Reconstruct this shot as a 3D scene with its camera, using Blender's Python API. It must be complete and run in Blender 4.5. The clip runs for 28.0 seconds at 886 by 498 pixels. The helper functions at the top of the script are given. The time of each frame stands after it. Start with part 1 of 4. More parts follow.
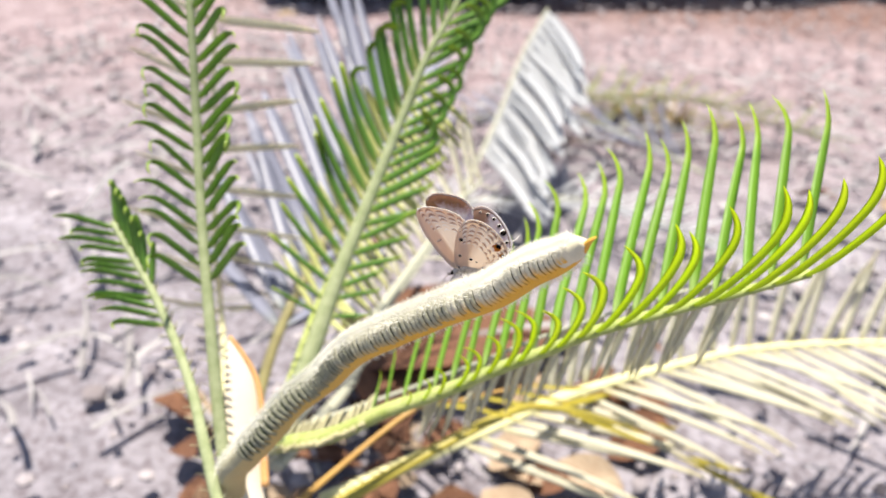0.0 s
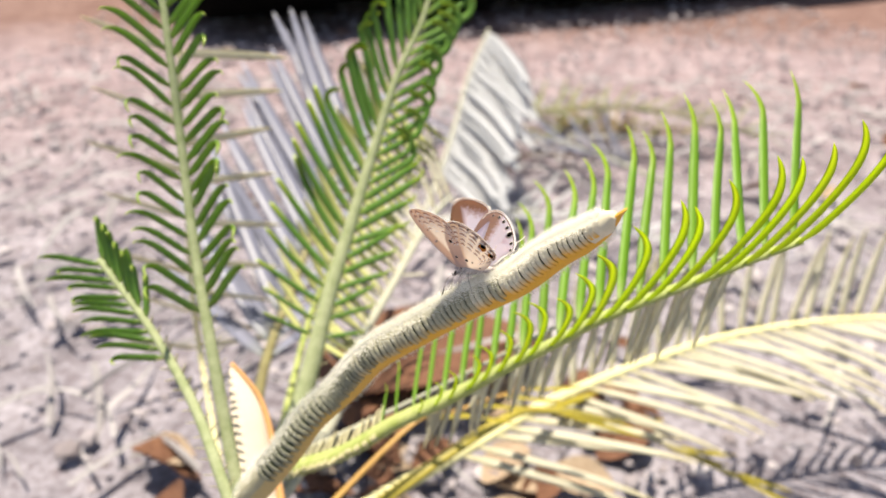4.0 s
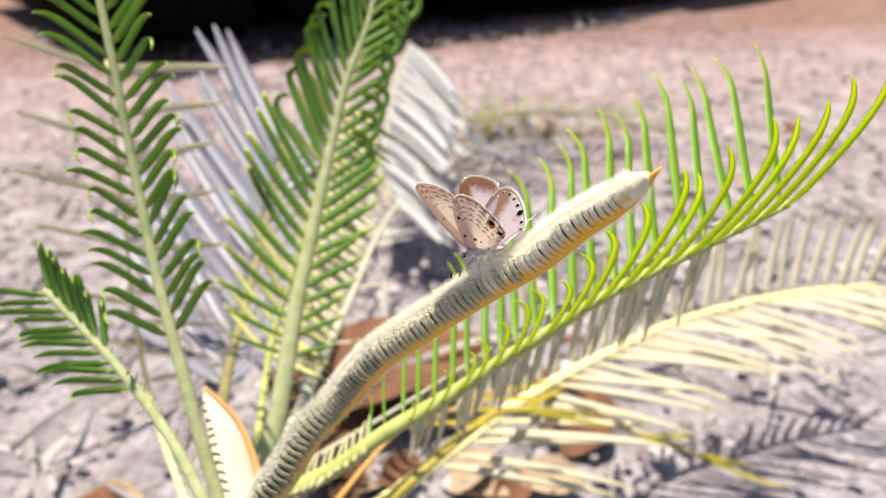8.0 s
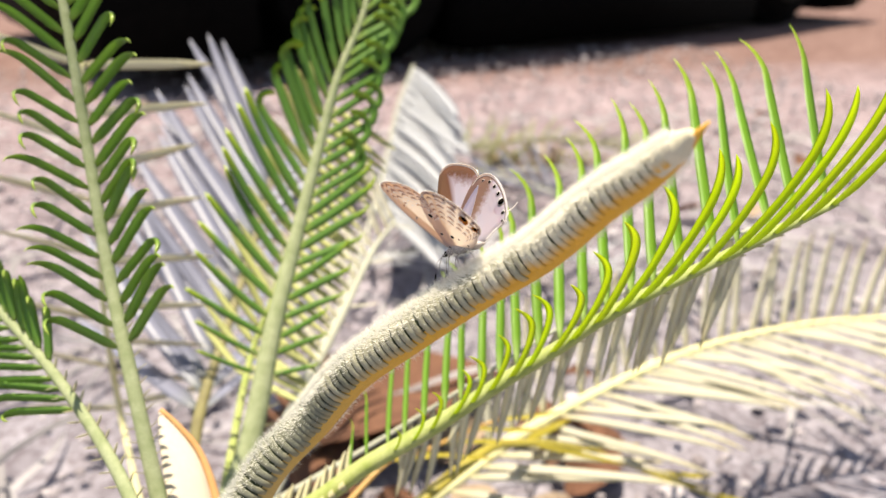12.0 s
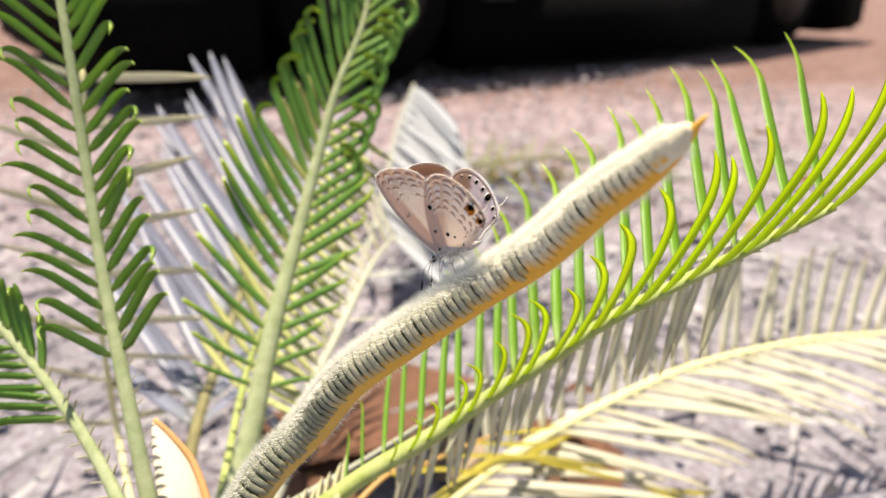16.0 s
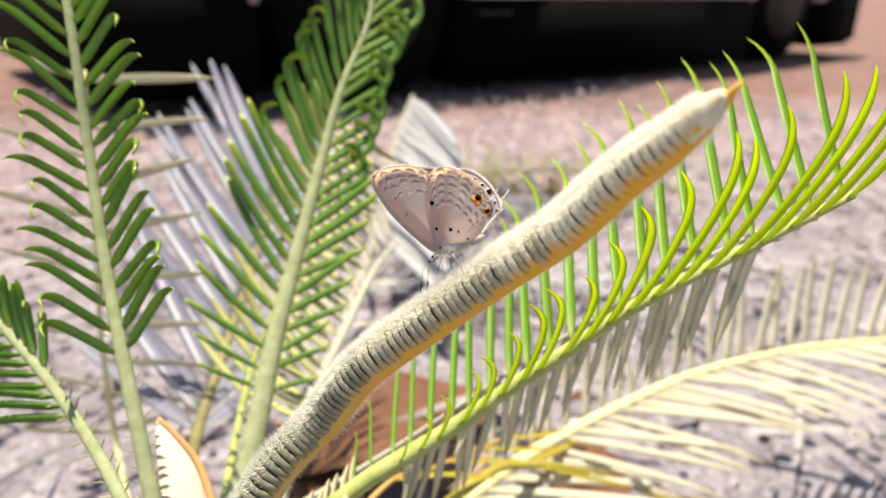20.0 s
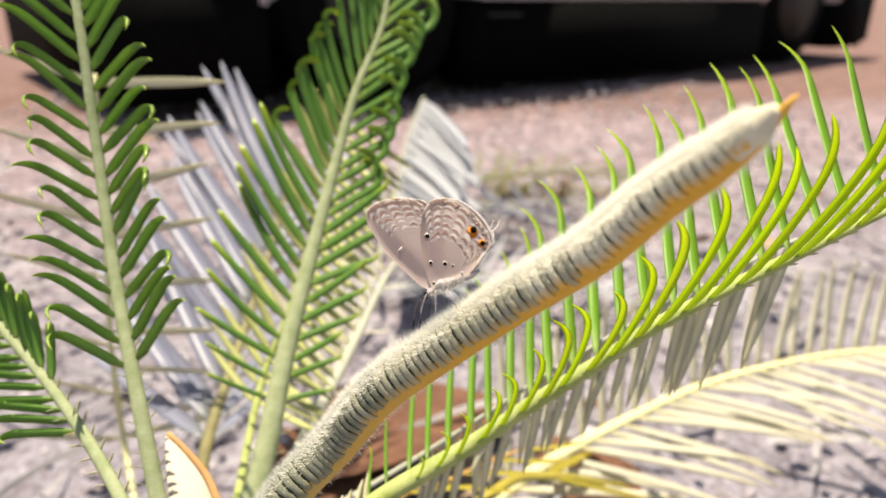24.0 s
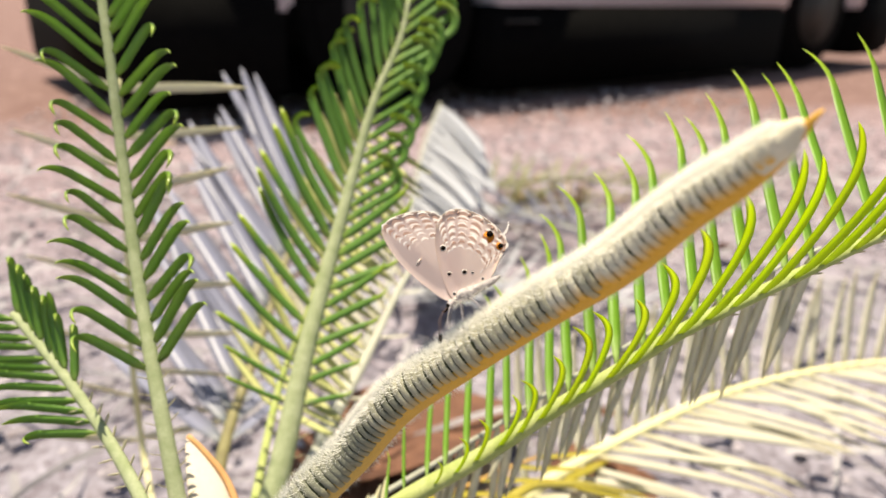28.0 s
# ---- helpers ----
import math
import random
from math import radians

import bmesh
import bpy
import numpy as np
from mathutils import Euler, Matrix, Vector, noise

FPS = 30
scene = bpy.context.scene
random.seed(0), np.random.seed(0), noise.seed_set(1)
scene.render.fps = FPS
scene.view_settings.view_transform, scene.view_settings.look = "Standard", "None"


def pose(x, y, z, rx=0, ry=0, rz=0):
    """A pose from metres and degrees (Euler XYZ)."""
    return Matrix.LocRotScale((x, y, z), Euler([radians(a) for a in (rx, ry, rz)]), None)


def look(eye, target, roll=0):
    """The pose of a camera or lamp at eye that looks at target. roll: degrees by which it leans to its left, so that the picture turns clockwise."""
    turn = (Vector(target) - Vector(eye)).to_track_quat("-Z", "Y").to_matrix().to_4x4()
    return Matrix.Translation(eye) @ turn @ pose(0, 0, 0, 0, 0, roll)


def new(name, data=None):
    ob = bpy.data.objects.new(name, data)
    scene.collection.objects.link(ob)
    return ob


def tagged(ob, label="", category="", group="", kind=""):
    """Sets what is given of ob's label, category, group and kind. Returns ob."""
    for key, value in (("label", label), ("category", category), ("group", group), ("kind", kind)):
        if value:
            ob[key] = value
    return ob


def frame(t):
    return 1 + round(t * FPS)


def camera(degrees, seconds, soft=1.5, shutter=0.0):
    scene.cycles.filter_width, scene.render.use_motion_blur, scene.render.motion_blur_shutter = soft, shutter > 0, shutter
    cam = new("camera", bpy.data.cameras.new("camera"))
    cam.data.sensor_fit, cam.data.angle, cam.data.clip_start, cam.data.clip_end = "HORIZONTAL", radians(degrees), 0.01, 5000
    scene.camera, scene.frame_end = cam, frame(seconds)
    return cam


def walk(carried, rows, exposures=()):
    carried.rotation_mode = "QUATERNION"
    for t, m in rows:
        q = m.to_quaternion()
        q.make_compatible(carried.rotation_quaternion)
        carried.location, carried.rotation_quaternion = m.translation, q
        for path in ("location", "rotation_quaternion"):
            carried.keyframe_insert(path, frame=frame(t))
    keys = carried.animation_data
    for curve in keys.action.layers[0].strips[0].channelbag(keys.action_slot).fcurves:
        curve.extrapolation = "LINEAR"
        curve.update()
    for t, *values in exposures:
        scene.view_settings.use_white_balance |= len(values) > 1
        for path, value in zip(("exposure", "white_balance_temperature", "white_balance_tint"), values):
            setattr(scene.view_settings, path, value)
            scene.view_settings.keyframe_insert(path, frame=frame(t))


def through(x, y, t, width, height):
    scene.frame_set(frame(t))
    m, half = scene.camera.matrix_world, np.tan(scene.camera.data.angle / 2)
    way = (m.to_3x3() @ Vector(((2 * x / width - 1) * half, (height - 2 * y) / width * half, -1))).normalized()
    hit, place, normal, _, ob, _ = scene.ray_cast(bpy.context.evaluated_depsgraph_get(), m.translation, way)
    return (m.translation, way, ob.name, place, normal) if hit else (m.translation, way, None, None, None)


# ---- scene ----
cam = camera(65.7, 28.0)
cam.data.dof.use_dof = True
cam.data.dof.focus_distance = 0.128
cam.data.dof.aperture_fstop = 15.0
PATH = [
    (0, (0.0342, 0.0078, 0.3784), (0.0583, 0.7841, -0.0764), 4.48),
    (0.5, (0.0311, 0.0056, 0.3758), (0.0651, 0.7876, -0.0685), 5.02),
    (1, (0.0325, 0.0040, 0.3767), (0.0655, 0.7820, -0.0746), 3.33),
    (1.5, (0.0308, 0.0063, 0.3747), (0.0831, 0.7913, -0.0624), 3.05),
    (2, (0.0296, 0.0044, 0.3737), (0.0857, 0.7917, -0.0587), 2.66),
    (2.5, (0.0274, 0.0060, 0.3722), (0.0877, 0.7973, -0.0525), 2.53),
    (3, (0.0242, -0.0006, 0.3732), (0.0912, 0.7893, -0.0528), 2.43),
    (3.5, (0.0229, -0.0006, 0.3744), (0.0953, 0.7922, -0.0455), 1.73),
    (4, (0.0197, 0.0020, 0.3738), (0.1054, 0.7925, -0.0478), 1.59),
    (4.5, (0.0185, 0.0024, 0.3735), (0.1281, 0.7906, -0.0468), 1.33),
    (6.5, (0.0062, 0.0093, 0.3657), (0.1669, 0.7962, -0.0404), -0.06),
    (7, (0.0038, 0.0076, 0.3648), (0.1831, 0.7913, -0.0398), 0.46),
    (7.5, (0.0031, 0.0086, 0.3641), (0.1849, 0.7930, -0.0379), 0.56),
    (8, (0.0034, 0.0081, 0.3645), (0.1868, 0.7932, -0.0354), 0.13),
    (8.5, (0.0034, 0.0070, 0.3620), (0.1930, 0.7902, -0.0389), -0.28),
    (9, (0.0029, 0.0085, 0.3600), (0.1911, 0.7972, -0.0306), -0.97),
    (9.5, (0.0063, 0.0142, 0.3597), (0.1883, 0.8096, -0.0201), 0.58),
    (10, (0.0082, 0.0171, 0.3578), (0.1887, 0.8114, -0.0249), 0.94),
    (10.5, (0.0098, 0.0211, 0.3521), (0.1875, 0.8167, -0.0292), 0.09),
    (11, (0.0122, 0.0236, 0.3502), (0.1940, 0.8210, -0.0252), -0.19),
    (11.5, (0.0115, 0.0255, 0.3490), (0.1900, 0.8285, -0.0162), 0.37),
    (13.5, (0.0098, 0.0271, 0.3425), (0.2049, 0.8300, -0.0143), 1.84),
    (14, (0.0096, 0.0288, 0.3435), (0.2033, 0.8355, -0.0053), 1.68),
    (14.5, (0.0100, 0.0309, 0.3437), (0.2008, 0.8394, -0.0026), 1.31),
    (15, (0.0110, 0.0312, 0.3413), (0.2046, 0.8386, -0.0060), 1.54),
    (15.5, (0.0116, 0.0276, 0.3425), (0.2011, 0.8380, -0.0001), 1.17),
    (16, (0.0119, 0.0254, 0.3438), (0.1946, 0.8394, 0.0061), 0.77),
    (16.5, (0.0114, 0.0240, 0.3428), (0.1955, 0.8373, 0.0043), 0.72),
    (17, (0.0101, 0.0238, 0.3419), (0.1922, 0.8376, 0.0034), -0.08),
    (17.5, (0.0114, 0.0273, 0.3414), (0.1975, 0.8417, 0.0065), -0.27),
    (18, (0.0103, 0.0277, 0.3412), (0.2032, 0.8413, 0.0084), 0.20),
    (18.5, (0.0109, 0.0297, 0.3396), (0.2018, 0.8460, 0.0122), -0.10),
    (19, (0.0110, 0.0288, 0.3379), (0.2015, 0.8455, 0.0115), 0.29),
    (19.5, (0.0086, 0.0277, 0.3366), (0.1977, 0.8465, 0.0144), 0.95),
    (20, (0.0085, 0.0269, 0.3376), (0.1974, 0.8468, 0.0182), 0.73),
    (20.5, (0.0084, 0.0263, 0.3356), (0.1953, 0.8471, 0.0174), 0.99),
    (21, (0.0089, 0.0266, 0.3371), (0.1987, 0.8477, 0.0211), 0.75),
    (21.5, (0.0075, 0.0269, 0.3388), (0.1957, 0.8487, 0.0238), 0.90),
    (23.5, (0.0070, 0.0313, 0.3362), (0.1838, 0.8535, 0.0158), 0.75),
    (24, (0.0074, 0.0336, 0.3376), (0.1854, 0.8567, 0.0201), 0.63),
    (24.5, (0.0061, 0.0330, 0.3391), (0.1845, 0.8570, 0.0240), 0.84),
    (25, (0.0061, 0.0343, 0.3391), (0.1837, 0.8575, 0.0217), 0.87),
    (25.5, (0.0063, 0.0347, 0.3396), (0.1805, 0.8600, 0.0256), 0.58),
    (26, (0.0059, 0.0324, 0.3393), (0.1753, 0.8584, 0.0246), 0.72),
    (26.5, (0.0067, 0.0316, 0.3394), (0.1771, 0.8573, 0.0245), 0.82),
    (27, (0.0057, 0.0320, 0.3385), (0.1706, 0.8598, 0.0262), 0.78),
    (27.5, (0.0067, 0.0334, 0.3396), (0.1665, 0.8630, 0.0296), 0.50),
    (28, (0.0061, 0.0337, 0.3378), (0.1656, 0.8631, 0.0268), 0.63),
]
walk(cam, [(t, look(eye, target, roll)) for t, eye, target, roll in PATH], exposures=[(t, ev, kelvin, 8) for t, ev, kelvin in ((0, 1.05, 7000), (1, 0.95, 7300), (2.5, 0.84, 7500), (4, 0.96, 7500), (9, 0.99, 7600), (14, 1.0, 7600), (20, 0.97, 7650), (26, 0.90, 7750), (28, 0.92, 7750))])

# ---- world, sun, exposure ----
SUN = Vector((-0.11, 0.11, 0.98)).normalized()
world = bpy.data.worlds.new("sky")
scene.world = world
world.use_nodes = True
sky = world.node_tree.nodes.new("ShaderNodeTexSky")
sky.sky_type, sky.sun_disc = "NISHITA", False
sky.sun_elevation = math.asin(SUN.z)
sky.sun_rotation = math.atan2(SUN.x, SUN.y)
world.node_tree.nodes["Background"].inputs["Strength"].default_value = 0.08
world.node_tree.links.new(sky.outputs[0], world.node_tree.nodes["Background"].inputs["Color"])
sun = new("sun", bpy.data.lights.new("sun", "SUN"))
sun.data.energy, sun.data.angle, sun.data.color = 4.9, radians(0.6), (1.0, 0.95, 0.87)
sun.matrix_world = look(SUN * 5, (0, 0, 0))


# ---- materials ----
class Nodes:
    """A few shortcuts for building a node material."""

    def __init__(self, name):
        self.mat = bpy.data.materials.new(name)
        self.mat.use_nodes = True
        self.tree = self.mat.node_tree
        self.bsdf = self.tree.nodes["Principled BSDF"]
        self.out = self.tree.nodes["Material Output"]
        self.space = self.node("ShaderNodeTexCoord").outputs["Object"]

    def node(self, kind, **values):
        n = self.tree.nodes.new(kind)
        for key, value in values.items():
            n.inputs[key.replace("_", " ")].default_value = value
        return n

    def link(self, a, b):
        self.tree.links.new(a, b)

    def noise(self, scale, detail=4.0, rough=0.6, vector=None):
        n = self.node("ShaderNodeTexNoise", Scale=scale, Detail=detail, Roughness=rough)
        self.link(vector or self.space, n.inputs["Vector"])
        return n.outputs["Fac"]

    def ramp(self, fac, stops):
        n = self.node("ShaderNodeValToRGB")
        while len(n.color_ramp.elements) < len(stops):
            n.color_ramp.elements.new(0.5)
        for e, (at, colour) in zip(n.color_ramp.elements, stops):
            e.position, e.color = at, (*colour, 1) if len(colour) == 3 else colour
        self.link(fac, n.inputs["Fac"])
        return n.outputs["Color"]

    def mix(self, fac, a, b, blend="MIX"):
        n = self.node("ShaderNodeMix")
        n.data_type, n.blend_type = "RGBA", blend
        for value, socket in ((fac, n.inputs[0]), (a, n.inputs[6]), (b, n.inputs[7])):
            if hasattr(value, "links"):
                self.link(value, socket)
            elif isinstance(value, tuple):
                socket.default_value = (*value, 1)
            else:
                socket.default_value = value
        return n.outputs[2]

    def math(self, op, a, b=0.0):
        n = self.node("ShaderNodeMath")
        n.operation = op
        for value, socket in ((a, n.inputs[0]), (b, n.inputs[1])):
            if hasattr(value, "links"):
                self.link(value, socket)
            else:
                socket.default_value = value
        return n.outputs[0]

    def axis(self, name):
        n = self.node("ShaderNodeSeparateXYZ")
        self.link(self.space, n.inputs[0])
        return n.outputs[name]

    def chance(self):
        return self.node("ShaderNodeObjectInfo").outputs["Random"]

    def bump(self, height, strength, distance):
        n = self.node("ShaderNodeBump", Strength=strength, Distance=distance)
        self.link(height, n.inputs["Height"])
        self.link(n.outputs[0], self.bsdf.inputs["Normal"])
        return n.outputs[0]

    def colour(self, c, rough=0.6, metal=0.0, spec=0.5):
        if hasattr(c, "links"):
            self.link(c, self.bsdf.inputs["Base Color"])
        else:
            self.bsdf.inputs["Base Color"].default_value = (*c, 1)
        self.bsdf.inputs["Roughness"].default_value = rough
        self.bsdf.inputs["Metallic"].default_value = metal
        self.bsdf.inputs["Specular IOR Level"].default_value = spec
        return self

    def thin(self, c, share):
        """Lets part of the light through, as a leaf or a wing does."""
        t, m = self.node("ShaderNodeBsdfTranslucent"), self.node("ShaderNodeMixShader")
        if hasattr(share, "links"):
            self.link(share, m.inputs["Fac"])
        else:
            m.inputs["Fac"].default_value = share
        if hasattr(c, "links"):
            self.link(c, t.inputs["Color"])
        else:
            t.inputs["Color"].default_value = (*c, 1)
        self.link(self.bsdf.outputs[0], m.inputs[1])
        self.link(t.outputs[0], m.inputs[2])
        self.link(m.outputs[0], self.out.inputs["Surface"])
        return self


def leaf_material(name, base, mid, tip, glow, rough=0.35, share=0.4, spread=0.25):
    """Colours a leaflet from its base to its tip by the share of its length."""
    n = Nodes(name)
    share_of_length = n.node("ShaderNodeAttribute")
    share_of_length.attribute_name = "along"
    along = n.ramp(share_of_length.outputs["Fac"], [(0.0, base), (0.16, mid), (0.72, mid), (0.95, tip)])
    vary = n.math("ADD", n.math("MULTIPLY", n.chance(), spread), n.math("MULTIPLY", n.noise(9.0), spread))
    shade = n.mix(vary, along, tuple(0.55 * v for v in mid))
    light = n.mix(n.math("MULTIPLY", n.chance(), 0.5), glow, tip)
    n.colour(shade, rough)
    stretch = n.node("ShaderNodeMapping")
    stretch.inputs["Scale"].default_value = (140, 2, 40)
    n.link(n.space, stretch.inputs["Vector"])
    n.bump(n.noise(1.0, 3.0, 0.5, stretch.outputs[0]), 0.35, 0.0004)
    return n.thin(light, share).mat


GREEN = leaf_material("green_leaflet", (0.34, 0.42, 0.10), (0.12, 0.265, 0.048), (0.50, 0.62, 0.05), (0.34, 0.56, 0.07), 0.46, 0.36)
FRESH = leaf_material("fresh_green_leaflet", (0.50, 0.58, 0.26), (0.22, 0.41, 0.05), (0.52, 0.64, 0.05), (0.40, 0.74, 0.05), 0.42, 0.46)
LIME = leaf_material("lime_leaflet", (0.54, 0.60, 0.10), (0.47, 0.62, 0.04), (0.74, 0.78, 0.06), (0.84, 1.0, 0.06), 0.42, 0.6)
STRAW = leaf_material("straw_leaflet", (0.64, 0.60, 0.32), (0.78, 0.76, 0.64), (0.72, 0.65, 0.42), (0.88, 0.84, 0.66), 0.5, 0.48)
# The grey-blue puts a reflection of the sky into the leaflet colour.
SKY_TINTED = leaf_material("sky_tinted_leaflet", (0.22, 0.24, 0.22), (0.25, 0.26, 0.35), (0.34, 0.35, 0.46), (0.28, 0.29, 0.36), 0.4, 0.2)
WHITE = leaf_material("bleached_leaflet", (0.62, 0.63, 0.65), (0.68, 0.69, 0.72), (0.74, 0.75, 0.78), (0.80, 0.82, 0.86), 0.7, 0.6, 0.1)
# Glossier copy of the green leaflet, its bright highlights also lifted into the colour.
GLOSSY_LIT = leaf_material("glossy_lit_green_leaflet", (0.36, 0.46, 0.12), (0.16, 0.33, 0.06), (0.52, 0.64, 0.12), (0.40, 0.62, 0.09), 0.25, 0.36)
SPINE = leaf_material("pale_spine", (0.50, 0.50, 0.26), (0.62, 0.58, 0.36), (0.72, 0.66, 0.44), (0.6, 0.55, 0.3), 0.5, 0.2)


def stem_material(name, a, b, rough=0.45, scale=90.0):
    n = Nodes(name)
    n.colour(n.mix(n.noise(scale * 7), n.ramp(n.noise(scale), [(0.3, a), (0.7, b)]), a), rough)
    n.bump(n.noise(scale * 14, 5.0), 0.5, 0.0003)
    return n.mat


RACHIS_GREEN = stem_material("green_rachis", (0.21, 0.25, 0.12), (0.44, 0.46, 0.31), 0.9, 240.0)
RACHIS_LIME = stem_material("lime_rachis", (0.25, 0.31, 0.07), (0.52, 0.53, 0.26), 0.85, 200.0)
RACHIS_STRAW = stem_material("straw_rachis", (0.58, 0.55, 0.28), (0.74, 0.70, 0.44), 0.6)
RACHIS_DARK = stem_material("olive_rachis", (0.14, 0.12, 0.05), (0.26, 0.24, 0.10))
RACHIS_PALE = stem_material("pale_rachis", (0.34, 0.34, 0.27), (0.44, 0.44, 0.36), 0.8)


def bead_felt(name, a, b, low, rise):
    """Felt of one folded leaflet, stained towards the underside of the young leaf; its mesh is one unit in radius."""
    n = Nodes(name)
    tone = n.mix(n.noise(3.0, 5.0, 0.7), n.ramp(n.noise(14.0, 4.0), [(0.3, a), (0.7, b)]), a)
    stain = n.ramp(n.math("ADD", n.axis("Z"), n.math("MULTIPLY", n.noise(6.0), 0.16)), [(rise, (0.95, 0.95, 0.95)), (rise + 0.22, (0.5, 0.5, 0.5)), (rise + 0.55, (0, 0, 0))])
    n.colour(n.mix(stain, tone, low), 0.95)
    n.bump(n.noise(26.0, 5.0, 0.7), 0.6, 0.0003)
    return n.mat


FELT = bead_felt("felted_leaflet", (0.50, 0.47, 0.36), (0.72, 0.69, 0.56), (0.74, 0.41, 0.06), 0.02)
FELT_TAN = bead_felt("thin_felted_leaflet", (0.29, 0.28, 0.20), (0.47, 0.45, 0.34), (0.50, 0.36, 0.15), -0.06)
FELT_OLIVE = bead_felt("olive_felted_leaflet", (0.155, 0.16, 0.115), (0.29, 0.285, 0.21), (0.31, 0.26, 0.14), -0.08)
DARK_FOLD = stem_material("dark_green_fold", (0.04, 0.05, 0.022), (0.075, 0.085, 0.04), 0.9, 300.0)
TAN = stem_material("tan_felt", (0.30, 0.28, 0.18), (0.42, 0.39, 0.27), 0.85, 180.0)


def underside_felt():
    """Felt that turns from tan at the foot of the young leaf to orange at its tip."""
    n = Nodes("amber_felt")
    along = n.node("ShaderNodeMapRange", From_Min=-0.03, From_Max=0.036)
    n.link(n.math("ADD", n.axis("X"), n.math("MULTIPLY", n.noise(260.0), 0.008)), along.inputs["Value"])
    tone = n.ramp(along.outputs[0], [(0.0, (0.46, 0.40, 0.23)), (0.42, (0.68, 0.42, 0.09)), (0.7, (0.80, 0.44, 0.045)), (1.0, (0.84, 0.45, 0.04))])
    n.colour(n.mix(n.math("MULTIPLY", n.noise(1400.0), 0.5), tone, (0.34, 0.22, 0.08)), 0.95)
    n.bump(n.noise(2600.0, 5.0), 0.8, 0.0004)
    return n.mat


AMBER = underside_felt()
PALE_FELT = stem_material("pale_felt", (0.54, 0.49, 0.36), (0.74, 0.68, 0.54), 0.95, 400.0)
ORANGE = stem_material("orange_felt", (0.60, 0.30, 0.035), (0.78, 0.46, 0.09), 0.85, 200.0)
HAIR = Nodes("pale_hair").colour((0.95, 0.94, 0.90), 0.7).thin((0.96, 0.94, 0.86), 0.5).mat
SHEATH = stem_material("tan_sheath", (0.58, 0.51, 0.42), (0.72, 0.65, 0.55), 0.8, 120.0)
SHEATH_EDGE = stem_material("rust_sheath_edge", (0.50, 0.26, 0.10), (0.62, 0.36, 0.16), 0.85, 200.0)
BARK = stem_material("trunk_bark", (0.13, 0.075, 0.045), (0.30, 0.19, 0.12), 0.9, 60.0)


def part(name, bm, material, parent, label=""):
    """Links a bmesh, or a finished mesh, as one mesh object under its thing."""
    if isinstance(bm, bmesh.types.BMesh):
        mesh = bpy.data.meshes.new(name)
        bm.to_mesh(mesh)
        bm.free()
        for p in mesh.polygons:
            p.use_smooth = True
    else:
        mesh = bm
    if material and not mesh.materials:
        mesh.materials.append(material)
    ob = new(name, mesh)
    ob.parent = parent
    return tagged(ob, label) if label else ob


def mesh_of(name, verts, faces, material, smooth=True):
    mesh = bpy.data.meshes.new(name)
    mesh.from_pydata([tuple(v) for v in verts], [], faces)
    mesh.polygons.foreach_set("use_smooth", [smooth] * len(mesh.polygons))
    mesh.materials.append(material)
    mesh.update()
    return mesh


# ---- curves and sweeps ----
class Spine:
    """A smooth curve through a few points, walked by its share of length."""

    def __init__(self, points, steps=24):
        p = np.array(points, float)
        p = np.vstack([2 * p[0] - p[1], p, 2 * p[-1] - p[-2]])
        out = []
        for i in range(1, len(p) - 2):
            for s in np.arange(steps) / steps:
                a, b, c, d = p[i - 1 : i + 3]
                out.append(0.5 * (2 * b + (c - a) * s + (2 * a - 5 * b + 4 * c - d) * s**2 + (3 * b - a - 3 * c + d) * s**3))
        out.append(p[-2])
        self.p = np.array(out)
        self.s = np.r_[0, np.cumsum(np.linalg.norm(np.diff(self.p, axis=0), axis=1))]
        self.length = self.s[-1]

    def at(self, f):
        return Vector([np.interp(f * self.length, self.s, self.p[:, k]) for k in range(3)])

    def along(self, f):
        return (self.at(min(1, f + 0.012)) - self.at(max(0, f - 0.012))).normalized()


def sweep(spine, radius, sides=12, rings=40, f0=0.0, f1=1.0, normal=(0, 0, 1), flat=1.0, cap=True, arc=None):
    """A bmesh tube along a spine; radius is a function of the share of length."""
    bm = bmesh.new()
    rows = []
    for i in range(rings + 1):
        f = f0 + (f1 - f0) * i / rings
        t = spine.along(f)
        n = Vector(normal)
        n = (n - t * n.dot(t)).normalized()
        b = t.cross(n)
        c, r = spine.at(f), radius(f)
        rows.append([bm.verts.new(c + r * (math.cos(a) * flat * n + math.sin(a) * b)) for a in (2 * math.pi * k / sides for k in range(sides))])
    for u, v in zip(rows, rows[1:]):
        for k in range(sides):
            bm.faces.new((u[k], u[(k + 1) % sides], v[(k + 1) % sides], v[k]))
    if cap:
        bm.faces.new(list(reversed(rows[0])))
        bm.faces.new(rows[-1])
    return bm


